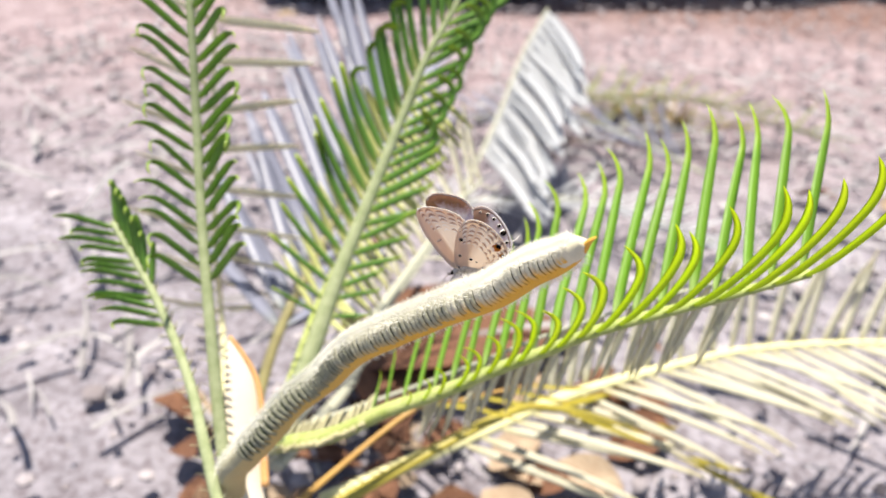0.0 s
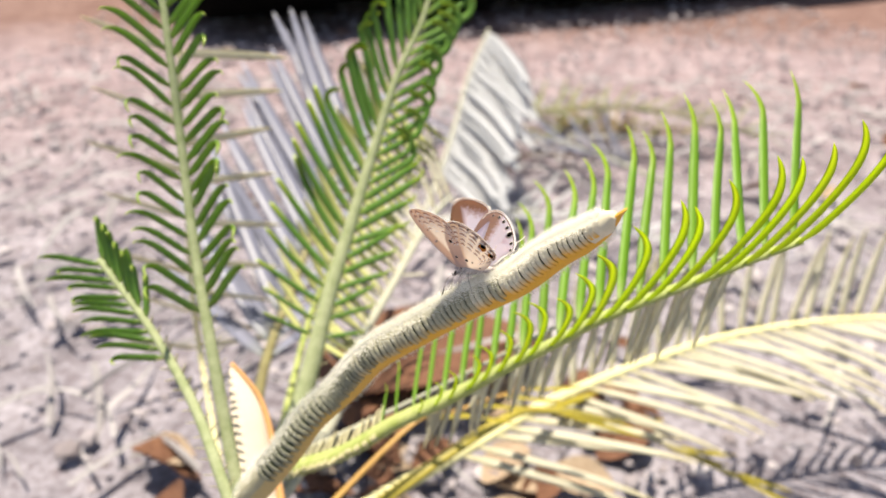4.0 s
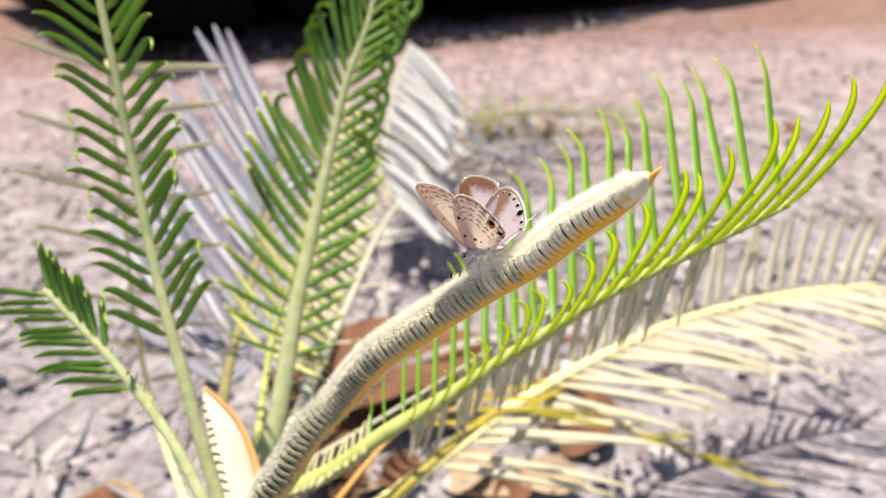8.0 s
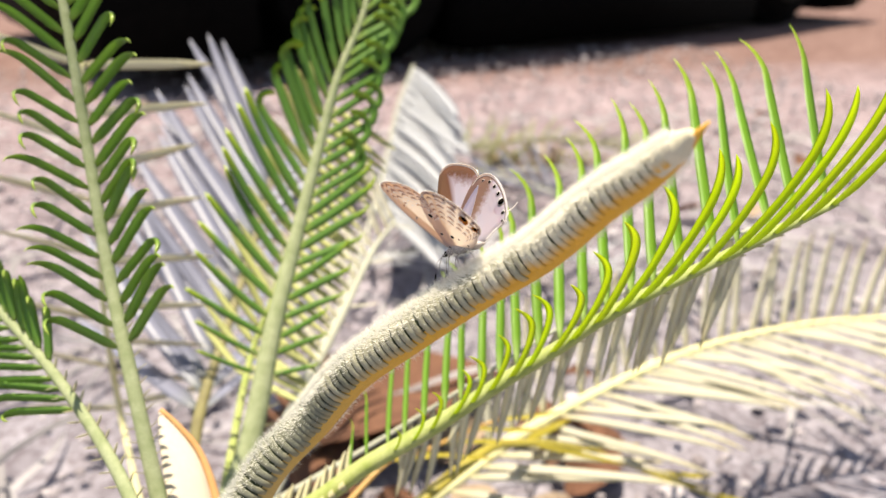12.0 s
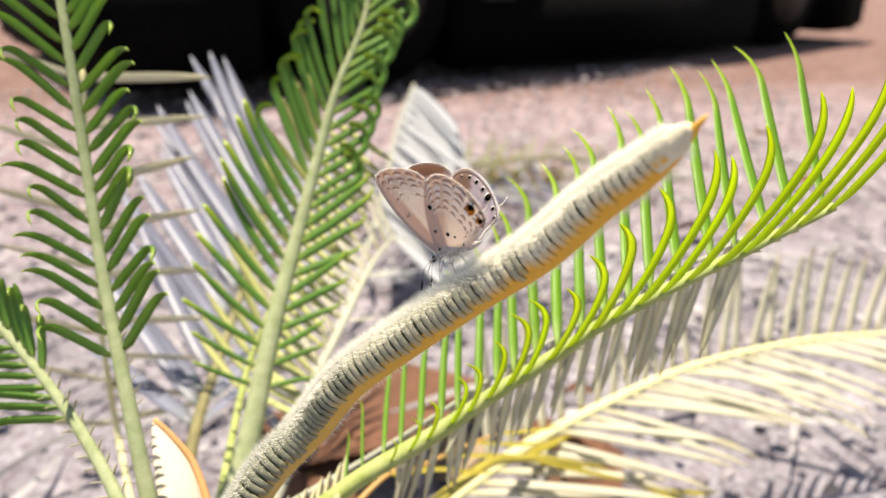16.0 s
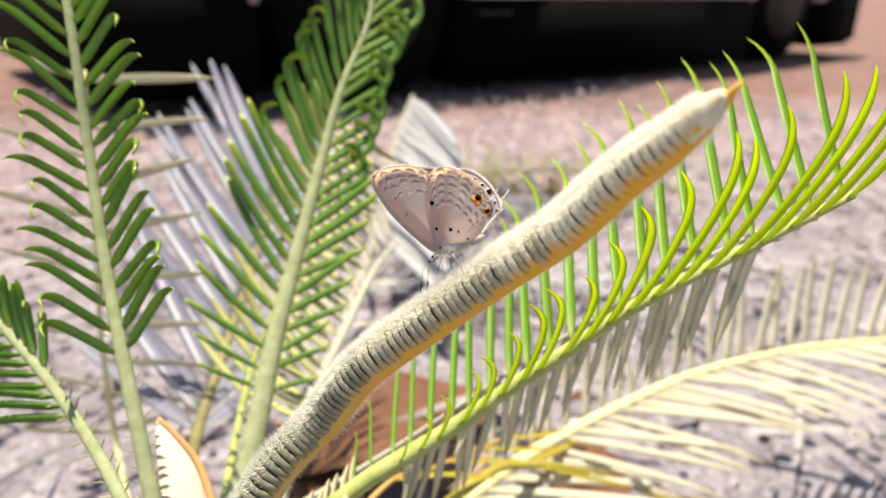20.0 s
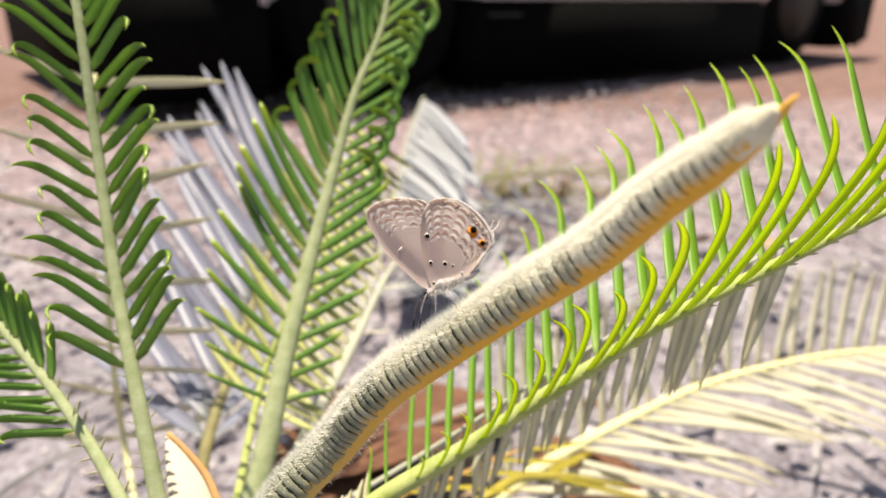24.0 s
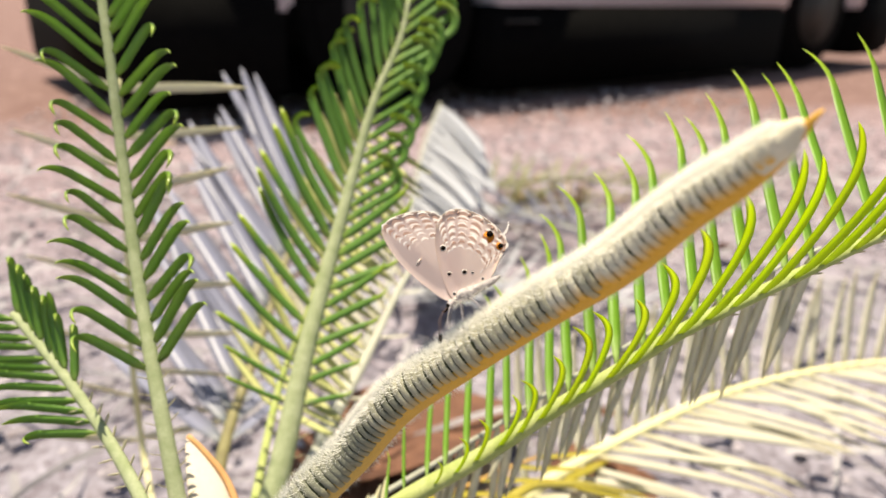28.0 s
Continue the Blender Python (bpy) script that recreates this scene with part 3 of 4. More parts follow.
def frond_side():
    """The lime frond that reaches out to the side, with leaflets raised in a V."""
    s = Spine([(-0.0334, 0.1971, 0.1725), (-0.0081, 0.1841, 0.1956), (0.0102, 0.1782, 0.2156), (0.0282, 0.1730, 0.2320), (0.0423, 0.1662, 0.2491), (0.0541, 0.1602, 0.2628), (0.0645, 0.1547, 0.2756), (0.0877, 0.1493, 0.2924), (0.1056, 0.1453, 0.3052)])
    radius = lambda f: 0.0038 * (1 - 0.68 * f)
    face = UP
    r = rachis_of("frond", s, radius, RACHIS_LIME, cycad, face, "arching lime green frond with raised leaflets")
    back = [leaflet_mesh("leaflet", FRESH, 0.048, 4, 8, 0.74, veer=v, swing=w, rings=20) for v, w in ((2, -40), (0, -66), (4, -52))]
    front = [leaflet_mesh("leaflet", LIME, 0.052, c, 10, 0.6, 0.8, rings=22, veer=v, swing=w, taper=0.9) for c, v, w in ((14, -40, -20), (20, -48, -14), (10, -42, -30))]
    size = lambda f: float(np.interp(f, (0.28, 0.34, 0.42, 0.56, 0.7, 1), (0.012, 0.025, 0.040, 0.051, 0.059, 0.054)))
    for k in range(22):
        f = 0.29 + 0.70 * (k + rng.uniform(-0.12, 0.12)) / 21
        ob = new("leaflet", back[rng.randrange(3)])
        ob.parent = r
        way = Vector((0.10 + 0.10 * f + rng.gauss(0, 0.03), 0.80, 0.60 + rng.gauss(0, 0.03)))
        place(ob, s.at(f) + Vector((0, 0.7 * radius(f), 0.3 * radius(f))), way, (0.12 * rng.uniform(-1, 1), -0.6, 0.8), size(f) * rng.uniform(0.95, 1.05))
    for k in range(20):
        f = 0.36 + 0.63 * max(0, k + rng.uniform(-0.12, 0.12)) / 19
        ob = new("leaflet", front[rng.randrange(3)])
        ob.parent = r
        t = s.along(f)
        way = 0.85 * t + Vector((-0.18 + rng.gauss(0, 0.04), -0.22, 0.68 + rng.gauss(0, 0.05)))
        place(ob, s.at(f) + Vector((0, -0.7 * radius(f), 0.3 * radius(f))), way, (0.25, -0.9, 0.3), float(np.interp(f, (0.36, 0.44, 0.56, 0.7, 1), (0.014, 0.027, 0.037, 0.047, 0.046))) * rng.uniform(0.95, 1.05))
    spines(r, s, face, radius, 0.03, 0.28, 14, 0.0088)
    row_of(r, s, CAMERAWARD, 1, SPINES, 40, 0.05, 0.95, lambda f: 0.0042 * (1 - 0.5 * f), lambda f: 30, lambda f: 60, radius, lambda t, a, n: t, "leaf_base")
    return r


def frond_low():
    """The straw-yellow frond low over the ground."""
    s = Spine([(-0.0120, 0.2127, 0.1245), (0.0601, 0.2640, 0.1251), (0.1150, 0.2997, 0.1268), (0.1807, 0.3303, 0.1308), (0.2470, 0.3558, 0.1332), (0.3362, 0.3713, 0.1375), (0.4210, 0.3770, 0.1368)])
    radius = lambda f: 0.0042 * (1 - 0.6 * f)
    face = UP
    r = rachis_of("frond", s, radius, RACHIS_STRAW, cycad, face, "low straw yellow frond bleached by the sun")
    up = [leaflet_mesh("leaflet", STRAW, 0.085, c, 10, 0.7) for c in (5, 15)]
    down = [leaflet_mesh("leaflet", STRAW, 0.042, c, -12, 0.7, veer=v) for c, v in ((-8, 4), (-20, -5), (-14, 0))]
    row_of(r, s, face, -1, up, 26, 0.26, 0.98, lambda f: 0.066, lambda f: 74 - 10 * f, lambda f: 55, radius, lambda t, a, n: n - a)
    row_of(r, s, face, 1, down, 34, 0.16, 0.98, lambda f: 0.100, lambda f: 50 - 14 * f, lambda f: -6, radius, lambda t, a, n: n * 0.7 + a * 0.6, jitter=5)
    return r


def frond_left():
    s = Spine([(-0.0324, 0.1486, 0.1875), (-0.0404, 0.1652, 0.2061), (-0.0496, 0.1873, 0.2354), (-0.0576, 0.2080, 0.2625), (-0.0633, 0.2249, 0.2920), (-0.0678, 0.2375, 0.3224), (-0.0727, 0.2506, 0.3498)])
    radius = lambda f: 0.0023 * (1 - 0.5 * f)
    face = Vector((0.1, -0.9, 0.35))
    r = rachis_of("frond", s, radius, RACHIS_GREEN, cycad, face, "upright green frond with glossy rolled leaflets")
    rolled = [leaflet_mesh("leaflet", GLOSSY_LIT, 0.098, 20, h, 0.5) for h in (80, 150)]
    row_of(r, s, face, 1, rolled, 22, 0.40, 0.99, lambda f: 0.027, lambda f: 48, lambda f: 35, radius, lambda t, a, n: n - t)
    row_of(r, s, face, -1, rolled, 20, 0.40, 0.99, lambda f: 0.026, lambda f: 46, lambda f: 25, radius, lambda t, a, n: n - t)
    spines(r, s, face, radius, 0.02, 0.42, 22, 0.0036)
    p = Spine([(-0.0381, 0.1720, 0.1649), (-0.0312, 0.1394, 0.2010), (-0.0365, 0.1454, 0.2068), (-0.0428, 0.1561, 0.2152), (-0.0538, 0.1752, 0.2256), (-0.0712, 0.1982, 0.2369), (-0.0938, 0.2223, 0.2496)])
    q = rachis_of("frond", p, radius, RACHIS_GREEN, cycad, face, "green frond leaning outward beside the trunk")
    row_of(q, p, face, 1, rolled, 8, 0.82, 0.99, lambda f: 0.022, lambda f: 46, lambda f: 30, radius, lambda t, a, n: n - t)
    row_of(q, p, face, -1, rolled, 12, 0.72, 0.99, lambda f: 0.022, lambda f: 46, lambda f: 30, radius, lambda t, a, n: n - t)
    spines(q, p, face, radius, 0.15, 0.8, 26, 0.0034)


def frond_back(points, label, rachis_mat, meshes, face, r0, left, right, f0=0.25):
    """A frond farther back; left and right are (count, length, angle, lift, bend) or None."""
    s = Spine(points)
    radius = lambda f: r0 * (1 - 0.6 * f)
    r = rachis_of("frond", s, radius, rachis_mat, cycad, face, label)
    for side, row in ((-1, left), (1, right)):
        if row:
            count, size, angle, lift, bend = row
            row_of(r, s, face, side, meshes, count, f0, 0.99, lambda f: size, lambda f: angle - 12 * f, lambda f: lift, radius, bend)
    return r


frond_upright()
frond_side()
frond_low()
frond_left()
FACE = Vector((-0.1, -0.93, 0.35))
straight = lambda mat, w=0.075: [leaflet_mesh("leaflet", mat, w, c, 8, 0.7) for c in (4, 14)]
frond_back([(-0.0336, 0.198, 0.166), (-0.0058, 0.2787, 0.1684), (0.0139, 0.3245, 0.1778), (0.0376, 0.3793, 0.1929), (0.0553, 0.4115, 0.1988)], "pale yellow frond crossing behind the green one", RACHIS_PALE, straight(STRAW, 0.085), FACE, 0.0034,
           (13, 0.052, 72, 5, lambda t, a, n: n), (4, 0.016, 60, 5, lambda t, a, n: n), 0.46)
frond_back([(-0.03, 0.2, 0.16), (-0.012, 0.33, 0.09), (-0.0022, 0.4353, 0.061), (0.0333, 0.5495, 0.0594), (0.0689, 0.6658, 0.0783), (0.1037, 0.7825, 0.1203), (0.1308, 0.8746, 0.1732), (0.1625, 0.948, 0.2145)], "bleached white frond drooping over the soil", RACHIS_PALE, [leaflet_mesh("leaflet", WHITE, 0.15, c, 10, 0.7, 0.05, veer=v) for c, v in ((10, 25), (20, 40))], FACE, 0.004,
           None, (34, 0.125, 132, 5, lambda t, a, n: n), 0.68)
frond_back([(-0.044, 0.195, 0.155), (-0.0495, 0.2878, 0.1503), (-0.0399, 0.3561, 0.163), (-0.0268, 0.4232, 0.187), (-0.0136, 0.4865, 0.2187)], "frond with long straight leaflets, coloured grey-blue like reflected sky", RACHIS_DARK, straight(SKY_TINTED, 0.078), FACE, 0.0034,
           (20, 0.118, 46, 5, lambda t, a, n: n), (16, 0.07, 44, 5, lambda t, a, n: n), 0.34)
frond_back([(-0.0480, 0.1900, 0.1450), (-0.0922, 0.3400, 0.1061), (-0.0948, 0.3400, 0.1728), (-0.0930, 0.3400, 0.2209), (-0.0922, 0.3400, 0.2608), (-0.0907, 0.3400, 0.2994)], "dry straw-coloured frond with level leaflets", RACHIS_STRAW, straight(STRAW, 0.075), FACE, 0.0022,
           (7, 0.045, 82, 5, lambda t, a, n: n), (9, 0.052, 88, 5, lambda t, a, n: n), 0.50)



def frond_hanging():
    """A bleached frond just behind the lime one, whose leaflets hang straight down."""
    s = Spine([(-0.0330, 0.2050, 0.1700), (0.0140, 0.2063, 0.1984), (0.0390, 0.1980, 0.2230), (0.0586, 0.1879, 0.2464), (0.0838, 0.1790, 0.2699), (0.1096, 0.1733, 0.2882)])
    radius = lambda f: 0.0012 * (1 - 0.6 * f)
    r = rachis_of("frond", s, radius, RACHIS_PALE, cycad, UP, "bleached straw frond close behind the lime one")
    blades = straight(STRAW, 0.075)
    for k in range(26):
        f = 0.36 + 0.63 * (k + rng.uniform(-0.2, 0.2)) / 25
        ob = new("leaflet", blades[rng.randrange(2)])
        ob.parent = r
        place(ob, s.at(f), (rng.gauss(0.0, 0.06), 0.12, -1), (rng.gauss(-0.7, 0.25), -0.8, 0.2), 0.034 * rng.uniform(0.8, 1.1))


frond_hanging()
YELLOWED = leaf_material("yellowed_leaflet", (0.56, 0.58, 0.22), (0.66, 0.68, 0.30), (0.70, 0.66, 0.34), (0.78, 0.80, 0.30), 0.5, 0.4)
frond_back([(-0.0356, 0.203, 0.162), (-0.0257, 0.2651, 0.1938), (-0.0157, 0.2836, 0.2163), (-0.0029, 0.3033, 0.2519), (0.0101, 0.3171, 0.288)], "straw yellow frond hidden behind the green one", RACHIS_LIME, straight(YELLOWED, 0.09), FACE, 0.0018,
           (18, 0.030, 56, 5, lambda t, a, n: n), (28, 0.030, 118, 5, lambda t, a, n: n), 0.36)
WITHERED = leaf_material("olive_gold_leaflet", (0.42, 0.34, 0.04), (0.47, 0.40, 0.05), (0.46, 0.32, 0.06), (0.6, 0.5, 0.05), 0.5, 0.35)
RACHIS_ORANGE = stem_material("orange_rachis", (0.36, 0.20, 0.05), (0.50, 0.31, 0.09))
RACHIS_OLIVE = stem_material("olive_gold_rachis", (0.28, 0.23, 0.03), (0.44, 0.36, 0.06))
frond_back([(-0.034, 0.19, 0.13), (0.0206, 0.2304, 0.1657), (0.0411, 0.2413, 0.1649), (0.0609, 0.2497, 0.1662), (0.0801, 0.2565, 0.1672)], "withered orange frond stalk under the lime one", RACHIS_ORANGE, straight(WITHERED, 0.09), UP, 0.0017,
           None, (5, 0.03, 40, -10, lambda t, a, n: n), 0.6)
frond_back([(-0.03, 0.195, 0.12), (0.0615, 0.2488, 0.149), (0.0949, 0.27, 0.1411), (0.1387, 0.2857, 0.1197), (0.1847, 0.2926, 0.0945), (0.2347, 0.2919, 0.0698)], "olive gold frond drooping under the straw one", RACHIS_OLIVE, straight(WITHERED, 0.085), UP, 0.0032,
           (4, 0.06, 20, 4, lambda t, a, n: n), (3, 0.06, 20, -4, lambda t, a, n: n), 0.5)


def fallen_frond(points, label, mat, rachis_mat, count, size):
    """A dead frond lying on the soil, a thing of its own."""
    thing = tagged(new("fallen_frond"), label, "dead frond", "fallen fronds")
    s = Spine(points)
    radius = lambda f: 0.0032 * (1 - 0.6 * f)
    r = part("rachis", sweep(s, radius, 8, 30), rachis_mat, thing)
    for side in (-1, 1):
        row_of(r, s, UP, side, straight(mat, 0.06), count, 0.12, 0.99, lambda f: size, lambda f: 42, lambda f: 12, radius, lambda t, a, n: n, jitter=9)


OLIVE = leaf_material("withered_leaflet", (0.30, 0.28, 0.12), (0.26, 0.27, 0.14), (0.40, 0.36, 0.20), (0.3, 0.3, 0.12), 0.6, 0.2)
fallen_frond([(0.10, 0.99, 0.030), (0.28, 1.04, 0.060), (0.46, 1.07, 0.055), (0.64, 1.06, 0.020)], "withered olive frond lying on dry soil", OLIVE, RACHIS_DARK, 26, 0.085)
fallen_frond([(0.42, 0.86, 0.015), (0.30, 0.93, 0.045), (0.17, 0.97, 0.05), (0.02, 0.98, 0.02)], "bleached grey frond lying on dry soil", SKY_TINTED, RACHIS_PALE, 24, 0.10)
fallen_frond([(-0.02, 0.66, 0.02), (0.10, 0.69, 0.045), (0.22, 0.70, 0.045), (0.36, 0.68, 0.015)], "bleached white frond lying on gravel", WHITE, RACHIS_PALE, 24, 0.075)


def weed(x, y, count, size, label, mats):
    """A low clump of withered grass blades."""
    r = random.Random(int(1000 * x))
    thing = tagged(new("weed"), label, "weed", "withered weeds")
    thing.location = (x, y, 0)
    blades = [leaflet_mesh("blade", m, 0.085, c, 20, 0.6, veer=v) for m in mats for c, v in ((-8, 10), (-26, -14))]
    for k in range(count):
        ob = new("blade", blades[r.randrange(len(blades))])
        ob.parent = thing
        a = r.uniform(0, 2 * math.pi)
        out = Vector((math.cos(a) * 1.3, 0.5 * math.sin(a), r.uniform(0.25, 0.9)))
        place(ob, Vector((r.gauss(0, 0.022), r.gauss(0, 0.014), 0.001)), out, UP, size * r.uniform(0.6, 1.15))


BROWN_BLADE = leaf_material("brown_blade", (0.30, 0.21, 0.10), (0.29, 0.20, 0.09), (0.42, 0.32, 0.16), (0.32, 0.22, 0.09), 0.6, 0.2)
OLIVE_BLADE = leaf_material("olive_blade", (0.27, 0.27, 0.09), (0.24, 0.25, 0.08), (0.40, 0.38, 0.15), (0.32, 0.32, 0.08), 0.6, 0.25)
weed(0.36, 1.13, 34, 0.085, "olive and brown withered weed on dry soil", (OLIVE_BLADE, BROWN_BLADE))
weed(0.43, 1.08, 26, 0.075, "brown withered weed on dry soil", (BROWN_BLADE, OLIVE_BLADE))
weed(0.31, 1.06, 16, 0.060, "small olive weed on dry soil", (OLIVE_BLADE,))
weed(0.52, 1.10, 14, 0.055, "small withered weed on dry soil", (OLIVE_BLADE, BROWN_BLADE))


def twig(points, thick, material, label):
    s = Spine(points)
    bm = sweep(s, lambda f: thick * (1 - 0.5 * f) * (1 + 0.12 * math.sin(23 * f)), 8, 30)
    thing = tagged(new("twig"), label, "twig", "fallen twigs")
    stick = part("stick", bm, material, thing)
    for f, side in ((0.4, 1), (0.68, -1)):
        t = s.along(f)
        b = t.cross(UP).normalized() * side
        a = s.at(f)
        part("shoot", sweep(Spine([tuple(a), tuple(a + t * 0.02 + b * 0.018), tuple(a + t * 0.045 + b * 0.028 + UP * 0.004)]), lambda g: 0.4 * thick * (1 - 0.6 * g), 6, 10), material, stick)


GREY_STICK = stem_material("grey_stick", (0.44, 0.42, 0.40), (0.60, 0.58, 0.56), 0.9, 80.0)
BROWN_STICK = stem_material("brown_stick", (0.16, 0.10, 0.07), (0.27, 0.19, 0.13), 0.9, 80.0)
twig([(0.10, 1.00, 0.02), (0.20, 1.06, 0.045), (0.28, 1.11, 0.05), (0.35, 1.16, 0.03)], 0.0045, GREY_STICK, "bleached grey twig leaning on withered weeds")
twig([(0.30, 1.04, 0.012), (0.40, 1.05, 0.018), (0.50, 1.05, 0.012)], 0.0040, GREY_STICK, "pale grey twig lying on dry soil")
twig([(0.12, 0.93, 0.01), (0.22, 0.97, 0.014), (0.33, 0.98, 0.01)], 0.0032, BROWN_STICK, "thin brown twig lying on dry soil")
twig([(-0.16, 0.80, 0.01), (-0.05, 0.84, 0.014), (0.08, 0.83, 0.01)], 0.0034, BROWN_STICK, "thin brown twig among gravel")
for x, y, turn, size in ((0.182, 1.01, 20, 0.045), (0.205, 1.02, 80, 0.035), (0.15, 0.96, 130, 0.035)):
    lump = tagged(new("dry_leaf", brown_leaves[2]), "crumpled dark brown dead leaf on soil", "dead leaf", "fallen leaves")
    lump.matrix_world = pose(x, y, 0.012, 30, 20, turn) @ Matrix.Diagonal((size, size, size, 1))


def cataphyll():
    """The flat tan sheath scale with a rusty rim."""
    s = Spine([(-0.0250, 0.1390, 0.1852), (-0.0306, 0.1540, 0.1941), (-0.0351, 0.1689, 0.2050), (-0.0386, 0.1818, 0.2169), (-0.0452, 0.1921, 0.2285)])
    side = Vector((0.8, -0.5, -0.2))
    w = lambda f: 0.0068 * (1 - max(0, (f - 0.35) / 0.65) ** 3.5) + 0.0002
    blade = part("sheath_scale", sweep(s, w, 14, 30, normal=(0.5, -0.75, 0.35), flat=0.28), SHEATH, cycad, "tan felted sheath scale")
    edge = Spine([tuple(s.at(f) + w(f) * Vector((0.92, 0.3, 0.1))) for f in (0.3, 0.5, 0.65, 0.8, 0.92, 1.0)])
    part("rim", sweep(edge, lambda f: 0.0014 * (1 - 0.5 * f), 8, 30), SHEATH_EDGE, blade, "rusty brown rim")


cataphyll()

# ---- the unopened leaf on which the butterfly sits ----
STALK = Spine([(-0.0380, 0.1719, 0.1600), (-0.0331, 0.1496, 0.2101), (-0.0273, 0.1431, 0.2269), (-0.0208, 0.1414, 0.2390), (-0.0151, 0.1433, 0.2482), (-0.0066, 0.1447, 0.2574), (0.0005, 0.1400, 0.2712), (0.0105, 0.1336, 0.2840), (0.0205, 0.1273, 0.2958), (0.0280, 0.1205, 0.3055), (0.0325, 0.1128, 0.3161), (0.0356, 0.1052, 0.3240), (0.0371, 0.1003, 0.3296)])
STALK_FACE = Vector((-0.64, -0.10, 0.80)).normalized()


def stalk_radius(f):
    return float(np.interp(f, (0.0, 0.2, 0.38, 0.65, 0.8, 0.885, 0.945, 0.985, 1.0), (0.0046, 0.0044, 0.0044, 0.0043, 0.0040, 0.0036, 0.0031, 0.0021, 0.0003)))


def new_leaf():
    stem = part("new_leaf", sweep(STALK, lambda f: 0.88 * stalk_radius(f), 20, 120, normal=STALK_FACE), TAN, cycad, "unopened felted leaf, pale tan above and orange beneath")
    f0, f1, count = 0.38, 0.978, 80
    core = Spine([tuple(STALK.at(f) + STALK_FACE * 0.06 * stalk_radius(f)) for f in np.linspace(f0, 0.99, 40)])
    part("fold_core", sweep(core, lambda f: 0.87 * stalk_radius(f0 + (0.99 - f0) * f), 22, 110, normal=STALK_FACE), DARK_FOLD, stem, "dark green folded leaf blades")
    under = Spine([tuple(STALK.at(f) - STALK_FACE * 0.10 * stalk_radius(f)) for f in np.linspace(0.12, 1.0, 50)])
    part("underside", sweep(under, lambda f: 0.90 * stalk_radius(0.12 + 0.88 * f), 24, 130, normal=STALK_FACE), AMBER, stem, "tan felted underside turning orange at the tip")
    tip = Spine([tuple(STALK.at(0.93) - STALK_FACE * 0.0012), tuple(STALK.at(0.985) - STALK_FACE * 0.0010), tuple(STALK.at(1.0) + Vector((0.0006, -0.0006, 0.0006))), tuple(STALK.at(1.0) + Vector((0.0014, -0.0009, 0.0018)))])
    part("tip", sweep(tip, lambda f: 0.0019 * (1 - f) ** 0.7 + 0.0001, 12, 30, normal=STALK_FACE), ORANGE, stem, "pointed orange tip")
    crown = Spine([tuple(STALK.at(f) + STALK_FACE * 0.0001) for f in np.linspace(0.968, 1.0, 8)])
    part("crown", sweep(crown, lambda f: 0.96 * stalk_radius(0.968 + 0.028 * f), 20, 40, normal=STALK_FACE), PALE_FELT, stem, "pale felted end of the young leaf")
    bead = []
    for v in range(4):
        verts, faces, steps, ring = [], [], 30, 8
        for i in range(steps + 1):
            a = radians(-102 + 204 * i / steps)
            wob = 0.03 * noise.noise(Vector((i * 0.5, v * 7.0, 0)))
            u = abs(2 * i / steps - 1)
            thick = 0.2 * (1 + 0.07 * noise.noise(Vector((i * 0.7, v * 5.0, 2)))) * float(np.interp(u, (0, 0.30, 0.45, 0.85, 1), (1.04, 1.0, 0.83, 0.84, 0.74)))
            wob -= 0.05 * max(0, u - 0.8) / 0.2
            for k in range(ring):
                b = 2 * math.pi * k / ring
                c, d = math.cos(b), math.sin(b)
                rad = 0.945 + 0.055 * math.copysign(abs(c) ** 0.6, c) + wob
                verts.append((rad * math.sin(a), thick * math.copysign(abs(d) ** 0.7, d) + 0.05 * noise.noise(Vector((i * 0.4, v * 3.0, 5))), rad * math.cos(a)))
        for i in range(steps):
            for k in range(ring):
                q = (k + 1) % ring
                faces.append((i * ring + k, i * ring + q, (i + 1) * ring + q, (i + 1) * ring + k))
        bead.append([mesh_of("folded_leaflet", verts, faces, felt) for felt in (FELT_OLIVE, FELT_TAN, FELT)])
    half = (f1 - f0) * STALK.length / (count - 1) / 2
    for i in range(count):
        f = min(f1, f0 + (f1 - f0) * (max(0, i + rng.uniform(-0.10, 0.10)) / (count - 1)) ** 0.92)
        pale = (f - 0.50) / 0.40 + rng.gauss(0, 0.09)
        ob = new("folded_leaflet", bead[rng.randrange(4)][0 if pale < 0.33 else 1 if pale < 0.75 else 2])
        ob.parent = stem
        size = stalk_radius(f) * rng.uniform(0.985, 1.03)
        place(ob, STALK.at(f), STALK.along(f) + rng.uniform(-0.02, 0.06) * STALK_FACE, STALK_FACE + STALK.along(f).cross(STALK_FACE) * rng.uniform(-0.15, 0.15), size, half * rng.uniform(0.97, 1.05) / (0.2 * size))
    hairs(stem)
    return stem


